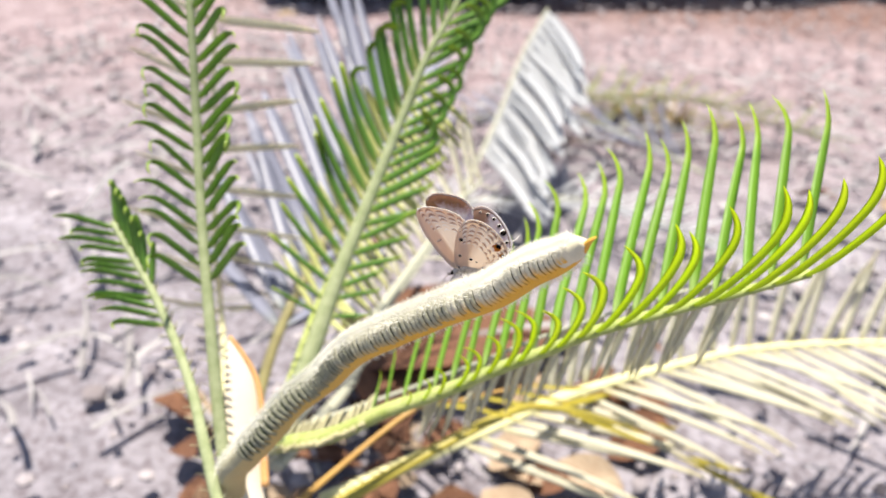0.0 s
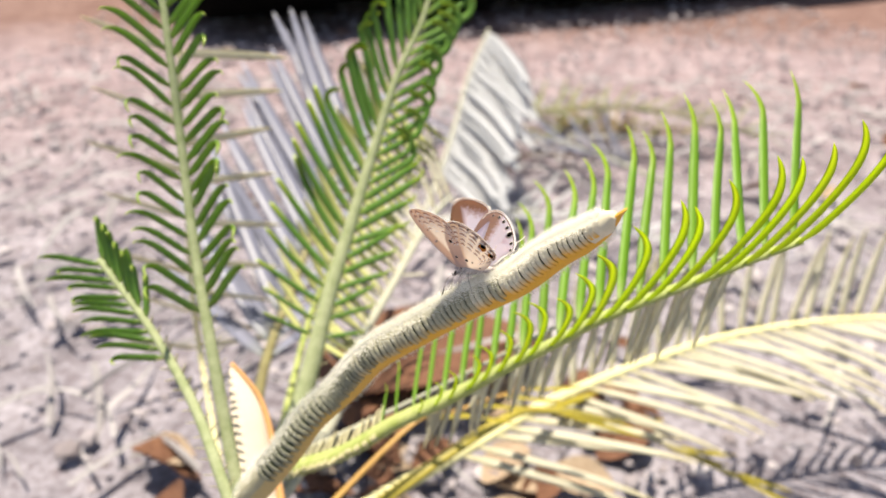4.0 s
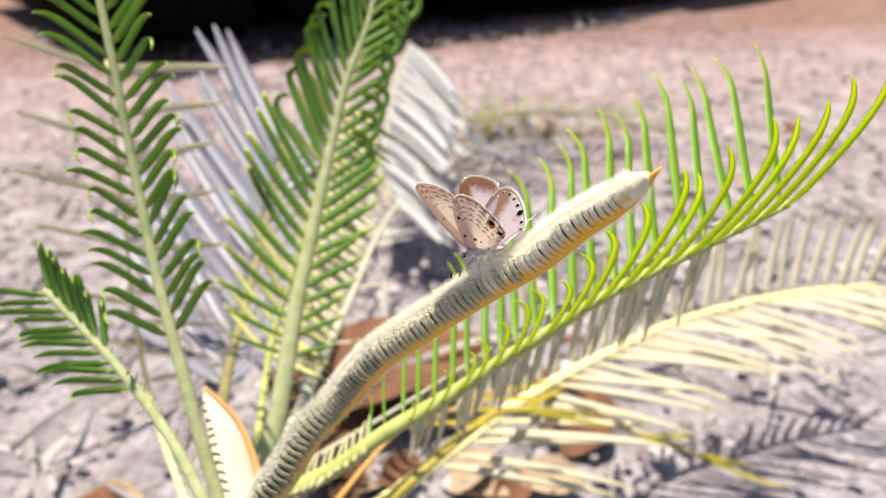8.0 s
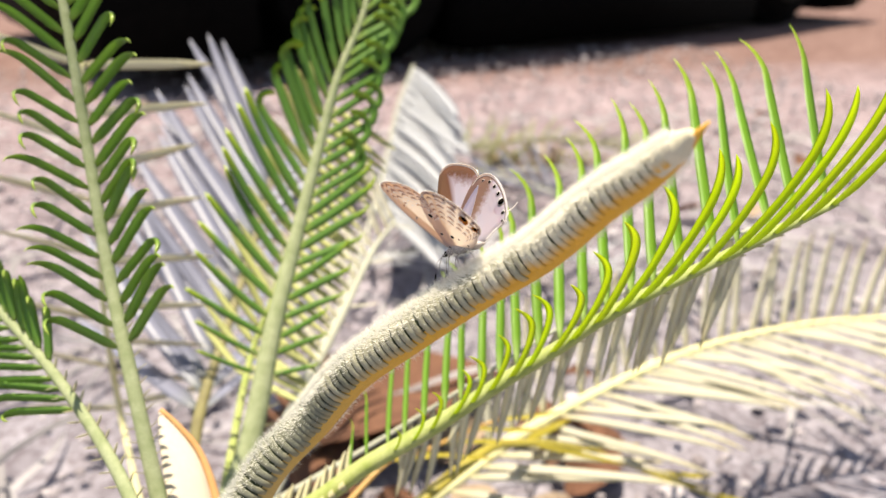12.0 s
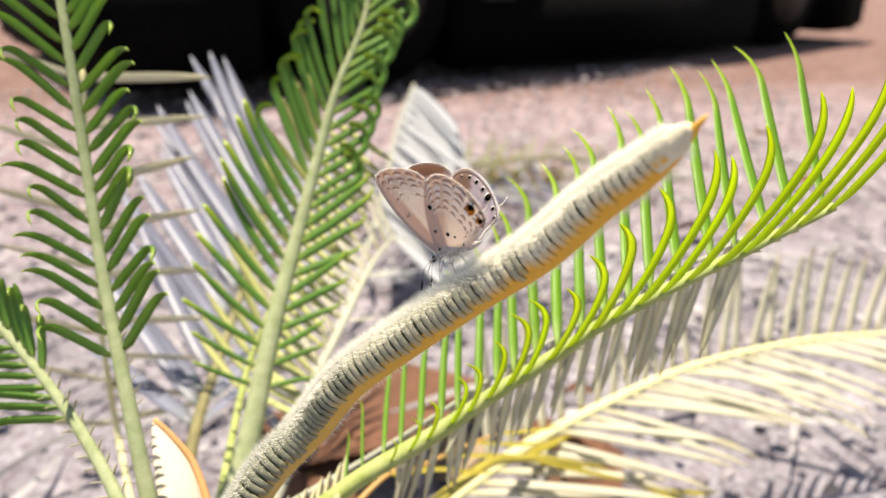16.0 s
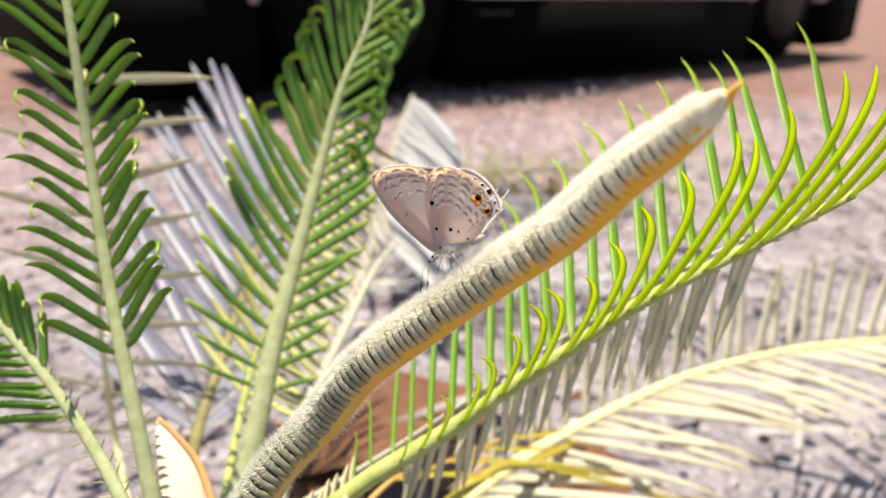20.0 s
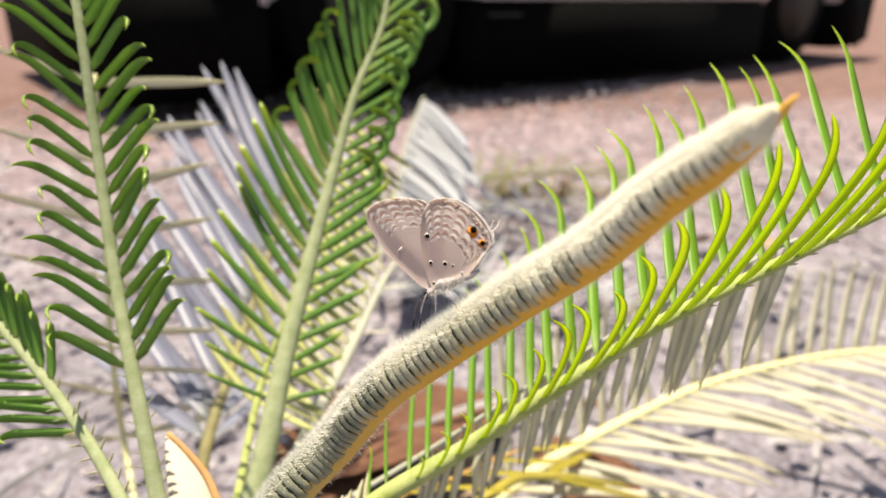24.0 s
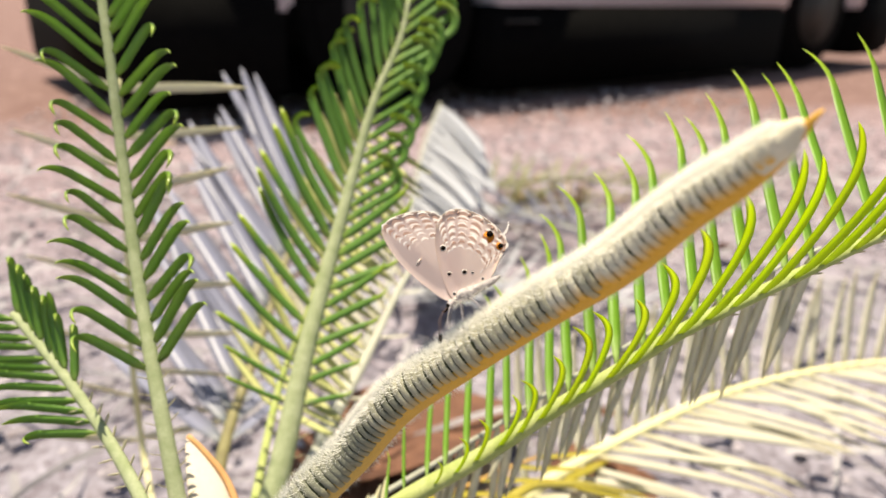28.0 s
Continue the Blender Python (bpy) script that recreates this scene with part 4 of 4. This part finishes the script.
def hairs(stem):
    r = random.Random(4)
    verts, faces = [], []
    for _ in range(24000):
        f = 0.26 + 0.73 * r.random() ** 0.6
        t = STALK.along(f)
        n = (STALK_FACE - t * STALK_FACE.dot(t)).normalized()
        b = t.cross(n)
        a = r.gauss(math.pi, 0.25) if _ % 9 == 0 else r.gauss(0.0, 0.36)
        out = math.cos(a) * n + math.sin(a) * b
        side = (t * math.cos(a * 3) + out.cross(t) * math.sin(a * 3)).normalized()
        p = STALK.at(f) + out * stalk_radius(f) * 1.02
        way = (out + t * r.uniform(-0.7, 0.9) + b * r.uniform(-0.5, 0.5)).normalized()
        w, l = 0.000034, r.uniform(0.0006, 0.0017)
        k = len(verts)
        verts += [p - side * w, p + side * w, p + way * l]
        faces.append((k, k + 1, k + 2))
    ob = part("hair", mesh_of("hair", verts, faces, HAIR), None, stem, "pale felt of fine hairs")
    tagged(ob, kind="stuff")


NEW_LEAF = new_leaf()


# ---- the butterfly ----
MM = 0.00105


def smooth_outline(points, steps=8):
    """A closed smooth outline through a few points."""
    n, out = len(points), []
    p = [np.array(q, float) for q in points]
    for i in range(n):
        a, b, c, d = p[i - 1], p[i], p[(i + 1) % n], p[(i + 2) % n]
        for s in np.arange(steps) / steps:
            out.append(0.5 * (2 * b + (c - a) * s + (2 * a - 5 * b + 4 * c - d) * s**2 + (3 * b - a - 3 * c + d) * s**3))
    return out


FORE = smooth_outline([(2.1, -0.5), (5.1, 2.6), (7.5, 6.0), (8.9, 8.8), (9.8, 11.6), (9.7, 13.1), (8.2, 14.3), (5.4, 14.6), (2.5, 14.2), (0.6, 13.1), (-0.3, 11.6), (-0.8, 6.0), (-0.8, 0.6)])
HIND = smooth_outline([(1.2, -0.3), (1.9, 3.5), (1.5, 8.0), (0.4, 11.2), (-1.0, 12.7), (-2.8, 13.1), (-4.8, 12.4), (-6.7, 10.8), (-8.2, 8.8), (-9.1, 6.8), (-9.3, 5.3), (-8.6, 4.2), (-7.2, 3.0), (-5.6, 1.3), (-2.6, -0.2)])


def wing_space(n):
    """The wing's own space in millimetres: its vector, x, z and the distance from the wing's root."""
    scaled = n.node("ShaderNodeVectorMath")
    scaled.operation = "SCALE"
    scaled.inputs["Scale"].default_value = 1 / MM
    n.link(n.space, scaled.inputs[0])
    length = n.node("ShaderNodeVectorMath")
    length.operation = "LENGTH"
    n.link(scaled.outputs[0], length.inputs[0])
    split = n.node("ShaderNodeSeparateXYZ")
    n.link(scaled.outputs[0], split.inputs[0])
    return scaled.outputs[0], split.outputs["X"], split.outputs["Z"], length.outputs["Value"]


def scales(n, space, base, dull, through, share):
    """Fine wing scales: grain along the veins and a soft, light-passing membrane."""
    n.colour(n.mix(n.math("MULTIPLY", n.noise(7.0, 3, 0.6, space), 0.16), base, dull), 0.85, 0, 0.08)
    n.bump(n.noise(14, 2, 0.5, space), 0.4, 0.00004)
    return n.thin(through, share).mat


def underside_material(name, base, far, dull, through, share=0.5):
    n = Nodes(name)
    space, x, z, r = wing_space(n)
    veins = n.math("ABSOLUTE", n.math("SINE", n.math("MULTIPLY", n.math("ARCTAN2", x, z), 7.5)))
    tone = n.mix(n.ramp(n.math("MULTIPLY", r, 1 / 16.0), [(0.25, (0, 0, 0)), (0.9, (1, 1, 1))]), base, far)
    tone = n.mix(n.ramp(veins, [(0.0, (0.35, 0.35, 0.35)), (0.10, (0, 0, 0))]), tone, dull)
    return scales(n, space, tone, dull, through, share)


def upperside_material(name, pale, dark, shadow, hind):
    n = Nodes(name)
    space, x, z, r = wing_space(n)
    ragged = n.math("MULTIPLY", n.noise(1.6, 3, 0.6, space), 3.0)
    if hind:
        across = n.math("ADD", x, n.math("MULTIPLY", z, 0.36))
        mask = n.ramp(n.math("MULTIPLY", n.math("ADD", n.math("ADD", across, ragged), 3.4), 0.1), [(0.40, (0, 0, 0)), (0.56, (1, 1, 1))])
    else:
        outer = n.ramp(n.math("MULTIPLY", n.math("ADD", z, ragged), 1 / 16.0), [(0.76, (0, 0, 0)), (0.90, (1, 1, 1))])
        costa = n.ramp(n.math("DIVIDE", x, z), [(0.52, (0, 0, 0)), (0.66, (1, 1, 1))])
        mask = n.math("MAXIMUM", outer, costa)
    base = n.mix(mask, pale, dark)
    return scales(n, space, base, dark, n.mix(mask, (0.92, 0.90, 0.92), shadow), n.math("SUBTRACT", 0.60, n.math("MULTIPLY", mask, 0.26)))


UNDER = underside_material("wing_underside", (0.86, 0.73, 0.74), (0.86, 0.75, 0.77), (0.70, 0.53, 0.50), (1.0, 0.84, 0.60), 0.66)
UPPER_FORE = upperside_material("forewing_upperside", (0.36, 0.37, 0.56), (0.075, 0.042, 0.036), (0.80, 0.50, 0.30), False)
UPPER_HIND = upperside_material("hindwing_upperside", (0.38, 0.39, 0.57), (0.13, 0.083, 0.085), (0.90, 0.66, 0.44), True)
MARK_DARK = Nodes("brown_wave_scales").colour((0.42, 0.29, 0.25), 0.9, 0, 0.05).thin((0.74, 0.52, 0.38), 0.4).mat
MARK_PALE = Nodes("white_wave_scales").colour((0.94, 0.88, 0.84), 0.9, 0, 0.05).thin((1.0, 0.95, 0.86), 0.4).mat
BLACK = Nodes("black_scales").colour((0.010, 0.008, 0.007), 1.0, 0, 0.0).mat
SPOT_ORANGE = Nodes("orange_scales").colour((0.78, 0.30, 0.05), 0.9, 0, 0.05).thin((0.8, 0.3, 0.03), 0.3).mat
FRINGE = Nodes("white_fringe").colour((0.92, 0.89, 0.87), 0.9, 0, 0.05).thin((0.95, 0.9, 0.85), 0.4).mat
BROWN = Nodes("brown_scales").colour((0.16, 0.10, 0.08), 0.8).mat
FUR = Nodes("white_fur")
FUR.colour(FUR.ramp(FUR.noise(900), [(0.3, (0.20, 0.17, 0.16)), (0.6, (0.48, 0.43, 0.42))]), 0.95)
FUR.bump(FUR.noise(2500, 4), 0.8, 0.0003)
FUR = FUR.mat


def wing_mesh(name, outline, side, offset, upper):
    """Two skins a hair's breadth apart: upperside inward, underside outward."""
    bm = bmesh.new()
    half = 0.03
    cx = sum(p[0] for p in outline) / len(outline)
    cz = sum(p[1] for p in outline) / len(outline)
    for k, y in ((0, side * (offset + half)), (1, side * (offset - half))):
        rings = []
        for s in (1.0, 0.75, 0.45):
            rings.append([bm.verts.new(((cx + (x - cx) * s) * MM, (y + side * 0.35 * (1 - s)) * MM, (cz + (z - cz) * s) * MM)) for x, z in outline])
        mid = bm.verts.new((cx * MM, (y + side * 0.45) * MM, cz * MM))
        m = len(outline)
        for a, b in zip(rings, rings[1:]):
            for i in range(m):
                f = bm.faces.new((a[i], a[(i + 1) % m], b[(i + 1) % m], b[i]))
                f.material_index = k
        for i in range(m):
            f = bm.faces.new((rings[-1][i], rings[-1][(i + 1) % m], mid))
            f.material_index = k
        if k == 0:
            first = rings[0]
        else:
            for i in range(m):
                bm.faces.new((first[i], first[(i + 1) % m], rings[0][(i + 1) % m], rings[0][i]))
    mesh = bpy.data.meshes.new(name)
    bm.to_mesh(mesh)
    bm.free()
    mesh.materials.append(UNDER)
    mesh.materials.append(upper)
    for p in mesh.polygons:
        p.use_smooth = True
    return mesh


def skin(outline, x, z):
    """How far the domed wing stands out at x, z, from its flat margin."""
    cx = sum(p[0] for p in outline) / len(outline)
    cz = sum(p[1] for p in outline) / len(outline)
    a = math.atan2(z - cz, x - cx)
    edge = min(outline, key=lambda p: abs((math.atan2(p[1] - cz, p[0] - cx) - a + math.pi) % (2 * math.pi) - math.pi))
    s = math.hypot(x - cx, z - cz) / math.hypot(edge[0] - cx, edge[1] - cz)
    return float(np.interp(s, (0, 0.45, 1.0), (0.45, 0.1925, 0.0)))


def disc(x, z, r, y, squash=1.0, turn=0.0):
    bm = bmesh.new()
    m = Matrix.Translation((x * MM, y * MM, z * MM)) @ Matrix.Rotation(radians(turn), 4, "Y") @ Matrix.Diagonal((1, 1, squash, 1)) @ Matrix.Rotation(radians(90), 4, "X")
    bmesh.ops.create_cone(bm, cap_ends=True, segments=14, radius1=r * MM, radius2=r * 0.9 * MM, depth=0.012 * MM, matrix=m)
    return bm


def waves(outline, first, last, cells, rows, side, offset, width, seed, inner=False):
    """Rows of short curved marks that follow the outer margin, one between each two veins."""
    r, bm = random.Random(seed), bmesh.new()
    for q0, keep in rows:
        for k in range(cells):
            a, b = first + (last - first) * (k + 0.10) / cells, first + (last - first) * (k + 0.90) / cells
            if r.random() > keep:
                continue
            q1 = q0 + r.uniform(-0.018, 0.018)
            tilt, bow, w = r.uniform(-0.02, 0.02), r.uniform(0.010, 0.030), width * r.uniform(0.7, 1.2)
            prev = None
            for j in range(7):
                u = j / 6
                f = a + (b - a) * u
                i, g = int(f), f - int(f)
                p, n = outline[i % len(outline)], outline[(i + 1) % len(outline)]
                px, pz = p[0] + (n[0] - p[0]) * g, p[1] + (n[1] - p[1]) * g
                q = q1 + tilt * (u - 0.5) + bow * math.sin(math.pi * u)
                d = math.hypot(px, pz - 1)
                h = w * (0.35 + 0.65 * math.sin(math.pi * u)) / d / 2
                pair = []
                for e in (q - h, q + h):
                    x, z = px * e, 1 + (pz - 1) * e
                    y = side * (offset + (skin(outline, x, z) + 0.05 if not inner else skin(outline, x, z) - 0.05))
                    pair.append(bm.verts.new((x * MM, y * MM, z * MM)))
                if prev:
                    bm.faces.new((prev[0], prev[1], pair[1], pair[0]))
                prev = pair
    return bm


def rim_strip(outline, i0, i1, width, y):
    """A narrow strip just inside the outer margin."""
    bm = bmesh.new()
    cx = sum(p[0] for p in outline) / len(outline)
    cz = sum(p[1] for p in outline) / len(outline)
    rows = []
    for i in range(i0, i1):
        x, z = outline[i]
        d = math.hypot(x - cx, z - cz)
        q = 1 - width / d
        rows.append([bm.verts.new((a * MM, (y + e) * MM, b * MM)) for a, b in ((x * 1.004, z * 1.004), (cx + (x - cx) * q, cz + (z - cz) * q)) for e in (-0.02, 0.02)])
    for a, b in zip(rows, rows[1:]):
        for k in ((0, 1), (1, 3), (3, 2), (2, 0)):
            bm.faces.new((a[k[0]], a[k[1]], b[k[1]], b[k[0]]))
    return bm


def build_butterfly():
    thing = tagged(new("butterfly"), "small pale blue butterfly with black and orange eyespots on a leaf", "butterfly")
    body = Spine([tuple(MM * v for v in p) for p in ((2.6, 0, -1.5), (1.5, 0, -0.9), (0.2, 0, -0.3), (-2.0, 0, 0.15), (-4.5, 0, 0.7), (-6.6, 0, 1.35))])
    shape = lambda f: MM * float(np.interp(f, (0, 0.07, 0.14, 0.2, 0.32, 0.45, 0.6, 0.85, 1), (0.25, 0.62, 0.62, 0.5, 1.1, 1.0, 0.72, 0.62, 0.15)))
    part("body", sweep(body, shape, 16, 40, normal=(0, 0, 1)), FUR, thing, "white furry body")
    r = random.Random(2)
    verts, faces = [], []
    for _ in range(900):
        f = r.uniform(0.1, 0.75)
        a = r.uniform(0, 2 * math.pi)
        out = Vector((0.3 * r.uniform(-1, 1), math.sin(a), math.cos(a))).normalized()
        p = body.at(f) + out * shape(f) * 0.95
        k = len(verts)
        w = Vector((0.00003, 0, 0))
        verts += [p - w, p + w, p + out * MM * r.uniform(0.4, 1.0) + Vector((-0.0003, 0, 0))]
        faces.append((k, k + 1, k + 2))
    tagged(part("fur", mesh_of("fur", verts, faces, HAIR), None, thing, "loose white fur"), kind="stuff")
    for side in (-1, 1):
        bm = bmesh.new()
        bmesh.ops.create_uvsphere(bm, u_segments=12, v_segments=8, radius=0.36 * MM, matrix=Matrix.Translation((2.35 * MM, side * 0.42 * MM, -1.25 * MM)))
        part("eye", bm, BLACK, thing)
        root = Vector((2.5, side * 0.25, -1.3)) * MM
        tip = Vector((4.6, side * 1.3, -5.4)) * MM
        a = part("antenna", sweep(Spine([tuple(root), tuple((root + tip) / 2 + Vector((0.5, side * 0.3, 0.4)) * MM), tuple(tip)]), lambda f: 0.035 * MM, 6, 20), BROWN, thing, "dark antenna")
        part("club", sweep(Spine([tuple(tip - Vector((0.1, 0, -0.5)) * MM), tuple(tip), tuple(tip + Vector((0.35, 0, -1.2)) * MM)]), lambda f: MM * (0.04 + 0.11 * math.sin(math.pi * min(1, f * 0.9 + 0.05))), 8, 14), BLACK, a, "black club")
        palp = Spine([tuple(Vector(p) * MM) for p in ((2.5, side * 0.2, -1.7), (3.1, side * 0.25, -2.0), (3.5, side * 0.25, -1.7))])
        part("palp", sweep(palp, lambda f: 0.16 * MM * (1 - 0.6 * f), 8, 10), BLACK, thing)
        for k, (x, reach) in enumerate(((1.2, 1.4), (0.2, 0.2), (-1.0, -1.6))):
            leg = Spine([tuple(Vector(p) * MM) for p in ((x, side * 0.5, -0.9), (x + reach * 0.4, side * 1.7, -1.3), (x + reach, side * 1.9, -3.0), (x + reach * 1.3, side * 2.0, -4.3))])
            part("leg", sweep(leg, lambda f: MM * (0.11 - 0.06 * f), 7, 18), FUR, thing, "pale grey scaly leg")
    wings = []
    for side in (1, -1):
        fore = part("forewing", wing_mesh("forewing", FORE, side, 0.18, UPPER_FORE), None, thing, "pale pinkish brown forewing with white waves")
        hind = part("hindwing", wing_mesh("hindwing", HIND, side, 0.42, UPPER_HIND), None, thing, "pale hindwing with black spots and an orange eyespot")
        top = lambda outline, x, z, base: side * (base + skin(outline, x, z) + 0.06)
        fore_rows, hind_rows = [(0.945, 1.0), (0.865, 1.0), (0.785, 1.0), (0.665, 0.8)], [(0.935, 0.8), (0.86, 1.0), (0.765, 1.0), (0.66, 0.95), (0.55, 0.7)]
        part("white_pattern", waves(FORE, 39, 80, 6, [(q + d, 1.0) for q, _ in fore_rows for d in (-0.024, 0.026)], side, 0.18, 0.34, 3), MARK_PALE, fore, "white wave lines")
        part("brown_pattern", waves(FORE, 39, 80, 6, fore_rows, side, 0.19, 0.46, 5), MARK_DARK, fore, "brown wave marks")
        part("white_pattern", waves(HIND, 25, 96, 8, [(q + d, 1.0) for q, _ in hind_rows for d in (-0.034, 0.036)], side, 0.42, 0.38, 7), MARK_PALE, hind, "white wave lines")
        part("brown_pattern", waves(HIND, 25, 96, 8, hind_rows, side, 0.43, 0.50, 9), MARK_DARK, hind, "brown wave marks")
        for x, z, s in ((0.37, 7.75, 0.40), (0.68, 3.58, 0.28), (-1.63, 3.10, 0.32), (-2.8, 2.6, 0.19), (-4.0, 1.2, 0.18), (0.9, 0.4, 0.22)):
            part("spot_ring", disc(x, z, s * 1.28, top(HIND, x, z, 0.42)), MARK_PALE, hind)
            part("spot", disc(x, z, s, top(HIND, x, z, 0.45)), BLACK, hind)
        part("eyespot", disc(-6.85, 7.05, 1.05, top(HIND, -6.85, 7.05, 0.44), 0.85, 30), SPOT_ORANGE, hind, "orange eyespot")
        part("pupil", disc(-7.25, 7.45, 0.54, top(HIND, -6.85, 7.05, 0.49)), BLACK, hind)
        part("eyespot", disc(-8.0, 5.15, 0.60, top(HIND, -8.0, 5.15, 0.44)), SPOT_ORANGE, hind)
        part("pupil", disc(-8.2, 5.15, 0.42, top(HIND, -8.0, 5.15, 0.48)), BLACK, hind)
        low = lambda outline, x, z, base: side * (base + skin(outline, x, z) - 0.06)
        for k, (f, q, size) in enumerate(((38, 0.90, 0.22), (45, 0.905, 0.30), (51, 0.905, 0.34), (57, 0.90, 0.38), (63.5, 0.90, 0.66), (71, 0.905, 0.34), (79, 0.91, 0.26))):
            px, pz = HIND[int(f)]
            x, z = px * q, 1 + (pz - 1) * q
            part("margin_spot", disc(x, z, size * 1.35, low(HIND, x, z, 0.42), 0.8, 40), FRINGE, hind)
            part("margin_spot", disc(x, z, size, low(HIND, x, z, 0.38), 0.8, 40), BLACK, hind)
        for f in (44, 51, 58, 65, 72, 79, 86):
            x, z = HIND[f][0] * 0.945, 1 + (HIND[f][1] - 1) * 0.945
            part("margin_mark", disc(x, z, 0.34, top(HIND, x, z, 0.43), 0.7, 40), MARK_DARK, hind)
        bar = disc(5.03, 6.62, 0.85, top(FORE, 5.03, 6.62, 0.18), 0.30, 40)
        part("cell_bar", bar, MARK_PALE, fore)
        part("cell_bar", disc(5.03, 6.62, 0.75, top(FORE, 5.03, 6.62, 0.20), 0.10, 40), MARK_DARK, fore)
        part("fringe", rim_strip(FORE, 36, 82, 0.34, side * 0.18), FRINGE, fore, "white fringe")
        part("fringe", rim_strip(HIND, 24, 104, 0.36, side * 0.42), FRINGE, hind, "white fringe")
        part("margin_line", rim_strip([(x * 0.965, 1 + (z - 1) * 0.965) for x, z in HIND], 28, 92, 0.16, side * 0.42), BROWN, hind, "thin dark line inside the fringe")
        tail = Spine([tuple(Vector(p) * MM) for p in ((-8.9, side * 0.42, 6.6), (-9.9, side * 0.6, 7.3), (-10.6, side * 0.7, 8.3))])
        part("tail", sweep(tail, lambda f: MM * (0.10 - 0.04 * f), 6, 12), FRINGE, hind, "white-tipped filament tail")
        wings.append((side, fore, hind))
    return thing, wings


butterfly, WINGS = build_butterfly()

# seconds, place and turn of the wing roots, opening of the near and the far wings, fanning of fore and hind wings, in degrees
FLIGHT = [
    (0, (0.04300, 0.13421, 0.29998), (6.9, 3.9, 165.1), 18.3, 11.0, -2.8, -0.7),
    (1, (0.04237, 0.13149, 0.30212), (12.5, 8.3, 138.1), 29.9, 28.8, -5.0, 3.0),
    (2, (0.04027, 0.13148, 0.30063), (11.7, 1.7, 140.3), 37.6, 28.3, -3.4, 1.8),
    (3, (0.03934, 0.12703, 0.30406), (13.7, 5.1, 135.0), 37.5, 31.3, -4.0, 3.8),
    (4, (0.03837, 0.12648, 0.30264), (13.2, 8.0, 136.2), 36.2, 30.3, -3.0, 4.5),
    (6.5, (0.03880, 0.12931, 0.30214), (17.6, 4.2, 139.1), 38.8, 29.7, -2.4, 2.2),
    (7, (0.03851, 0.12719, 0.30386), (16.4, 5.6, 137.4), 37.8, 29.0, -2.5, 1.6),
    (8, (0.03754, 0.12552, 0.30388), (13.3, 8.9, 125.2), 33.8, 26.6, -2.6, 2.7),
    (9, (0.03666, 0.12444, 0.30364), (10.5, 8.2, 115.3), 32.6, 24.5, -2.1, 3.7),
    (10, (0.03735, 0.13008, 0.30164), (4.4, 3.8, 110.2), 32.8, 24.8, -3.3, 0.9),
    (11, (0.03813, 0.13514, 0.29847), (5.8, 9.4, 119.7), 37.6, 29.0, -3.6, 2.5),
    (13.5, (0.03710, 0.13228, 0.29901), (1.8, 13.0, 122.8), 30.1, 26.4, -2.2, 1.2),
    (14, (0.03721, 0.13263, 0.29847), (5.4, 14.1, 138.6), 32.2, 26.1, -2.6, 1.0),
    (15, (0.03740, 0.13512, 0.29822), (7.6, 12.7, 138.9), 23.8, 19.1, -2.7, 0.2),
    (16, (0.03606, 0.13010, 0.30011), (8.4, 12.8, 133.7), 18.4, 13.6, -0.0, 0.6),
    (17, (0.03465, 0.12943, 0.29926), (10.3, 14.8, 143.5), 22.6, 15.9, 0.7, 2.8),
    (18.5, (0.03492, 0.13455, 0.29698), (10.1, 14.9, 150.9), 27.2, 19.6, -0.6, 0.6),
    (19.5, (0.03432, 0.13269, 0.29673), (17.3, 15.2, 152.1), 19.8, 18.0, -0.4, 2.0),
    (20, (0.03329, 0.13141, 0.29699), (16.8, 13.7, 148.3), 17.9, 15.7, 1.1, 1.7),
    (21, (0.03195, 0.13071, 0.29640), (17.4, 12.2, 143.1), 15.2, 13.5, 1.8, 2.2),
    (24, (0.02883, 0.13407, 0.29274), (23.4, 15.0, 150.5), 12.3, 1.8, 2.9, 2.0),
    (25, (0.02841, 0.13357, 0.29243), (32.0, 10.3, 176.8), 1.6, 1.7, 1.2, 3.7),
    (26, (0.02814, 0.13197, 0.29326), (36.8, 12.7, 176.9), 1.4, 1.7, 1.6, 3.2),
    (27, (0.02792, 0.13186, 0.29307), (34.3, 11.6, 176.6), 1.5, 1.7, -0.2, 5.7),
    (28, (0.02838, 0.13358, 0.29228), (30.4, 15.5, 170.3), 1.6, 1.7, -0.0, 4.5),
]


def motions():
    sway = [(0, (0.0, 0.0002, 0.0004)), (8, (-0.0005, 0.0002, 0.0002)), (17, (0.0007, -0.0001, 0.0001)), (28, (-0.0002, -0.0004, -0.0012))]
    walk(NEW_LEAF, [(t, pose(*d)) for t, d in sway])
    walk(butterfly, [(t, pose(*at, *turn)) for t, at, turn, *_ in FLIGHT])
    for side, fore, hind in WINGS:
        rows = [(t, near if side > 0 else far, fan, swing) for t, at, turn, near, far, fan, swing in FLIGHT]
        walk(fore, [(t, pose(0, 0, 0, -side * a, fan, 0)) for t, a, fan, swing in rows])
        walk(hind, [(t, pose(0, 0, 0, -side * a * 0.95, swing, 0)) for t, a, fan, swing in rows])


motions()
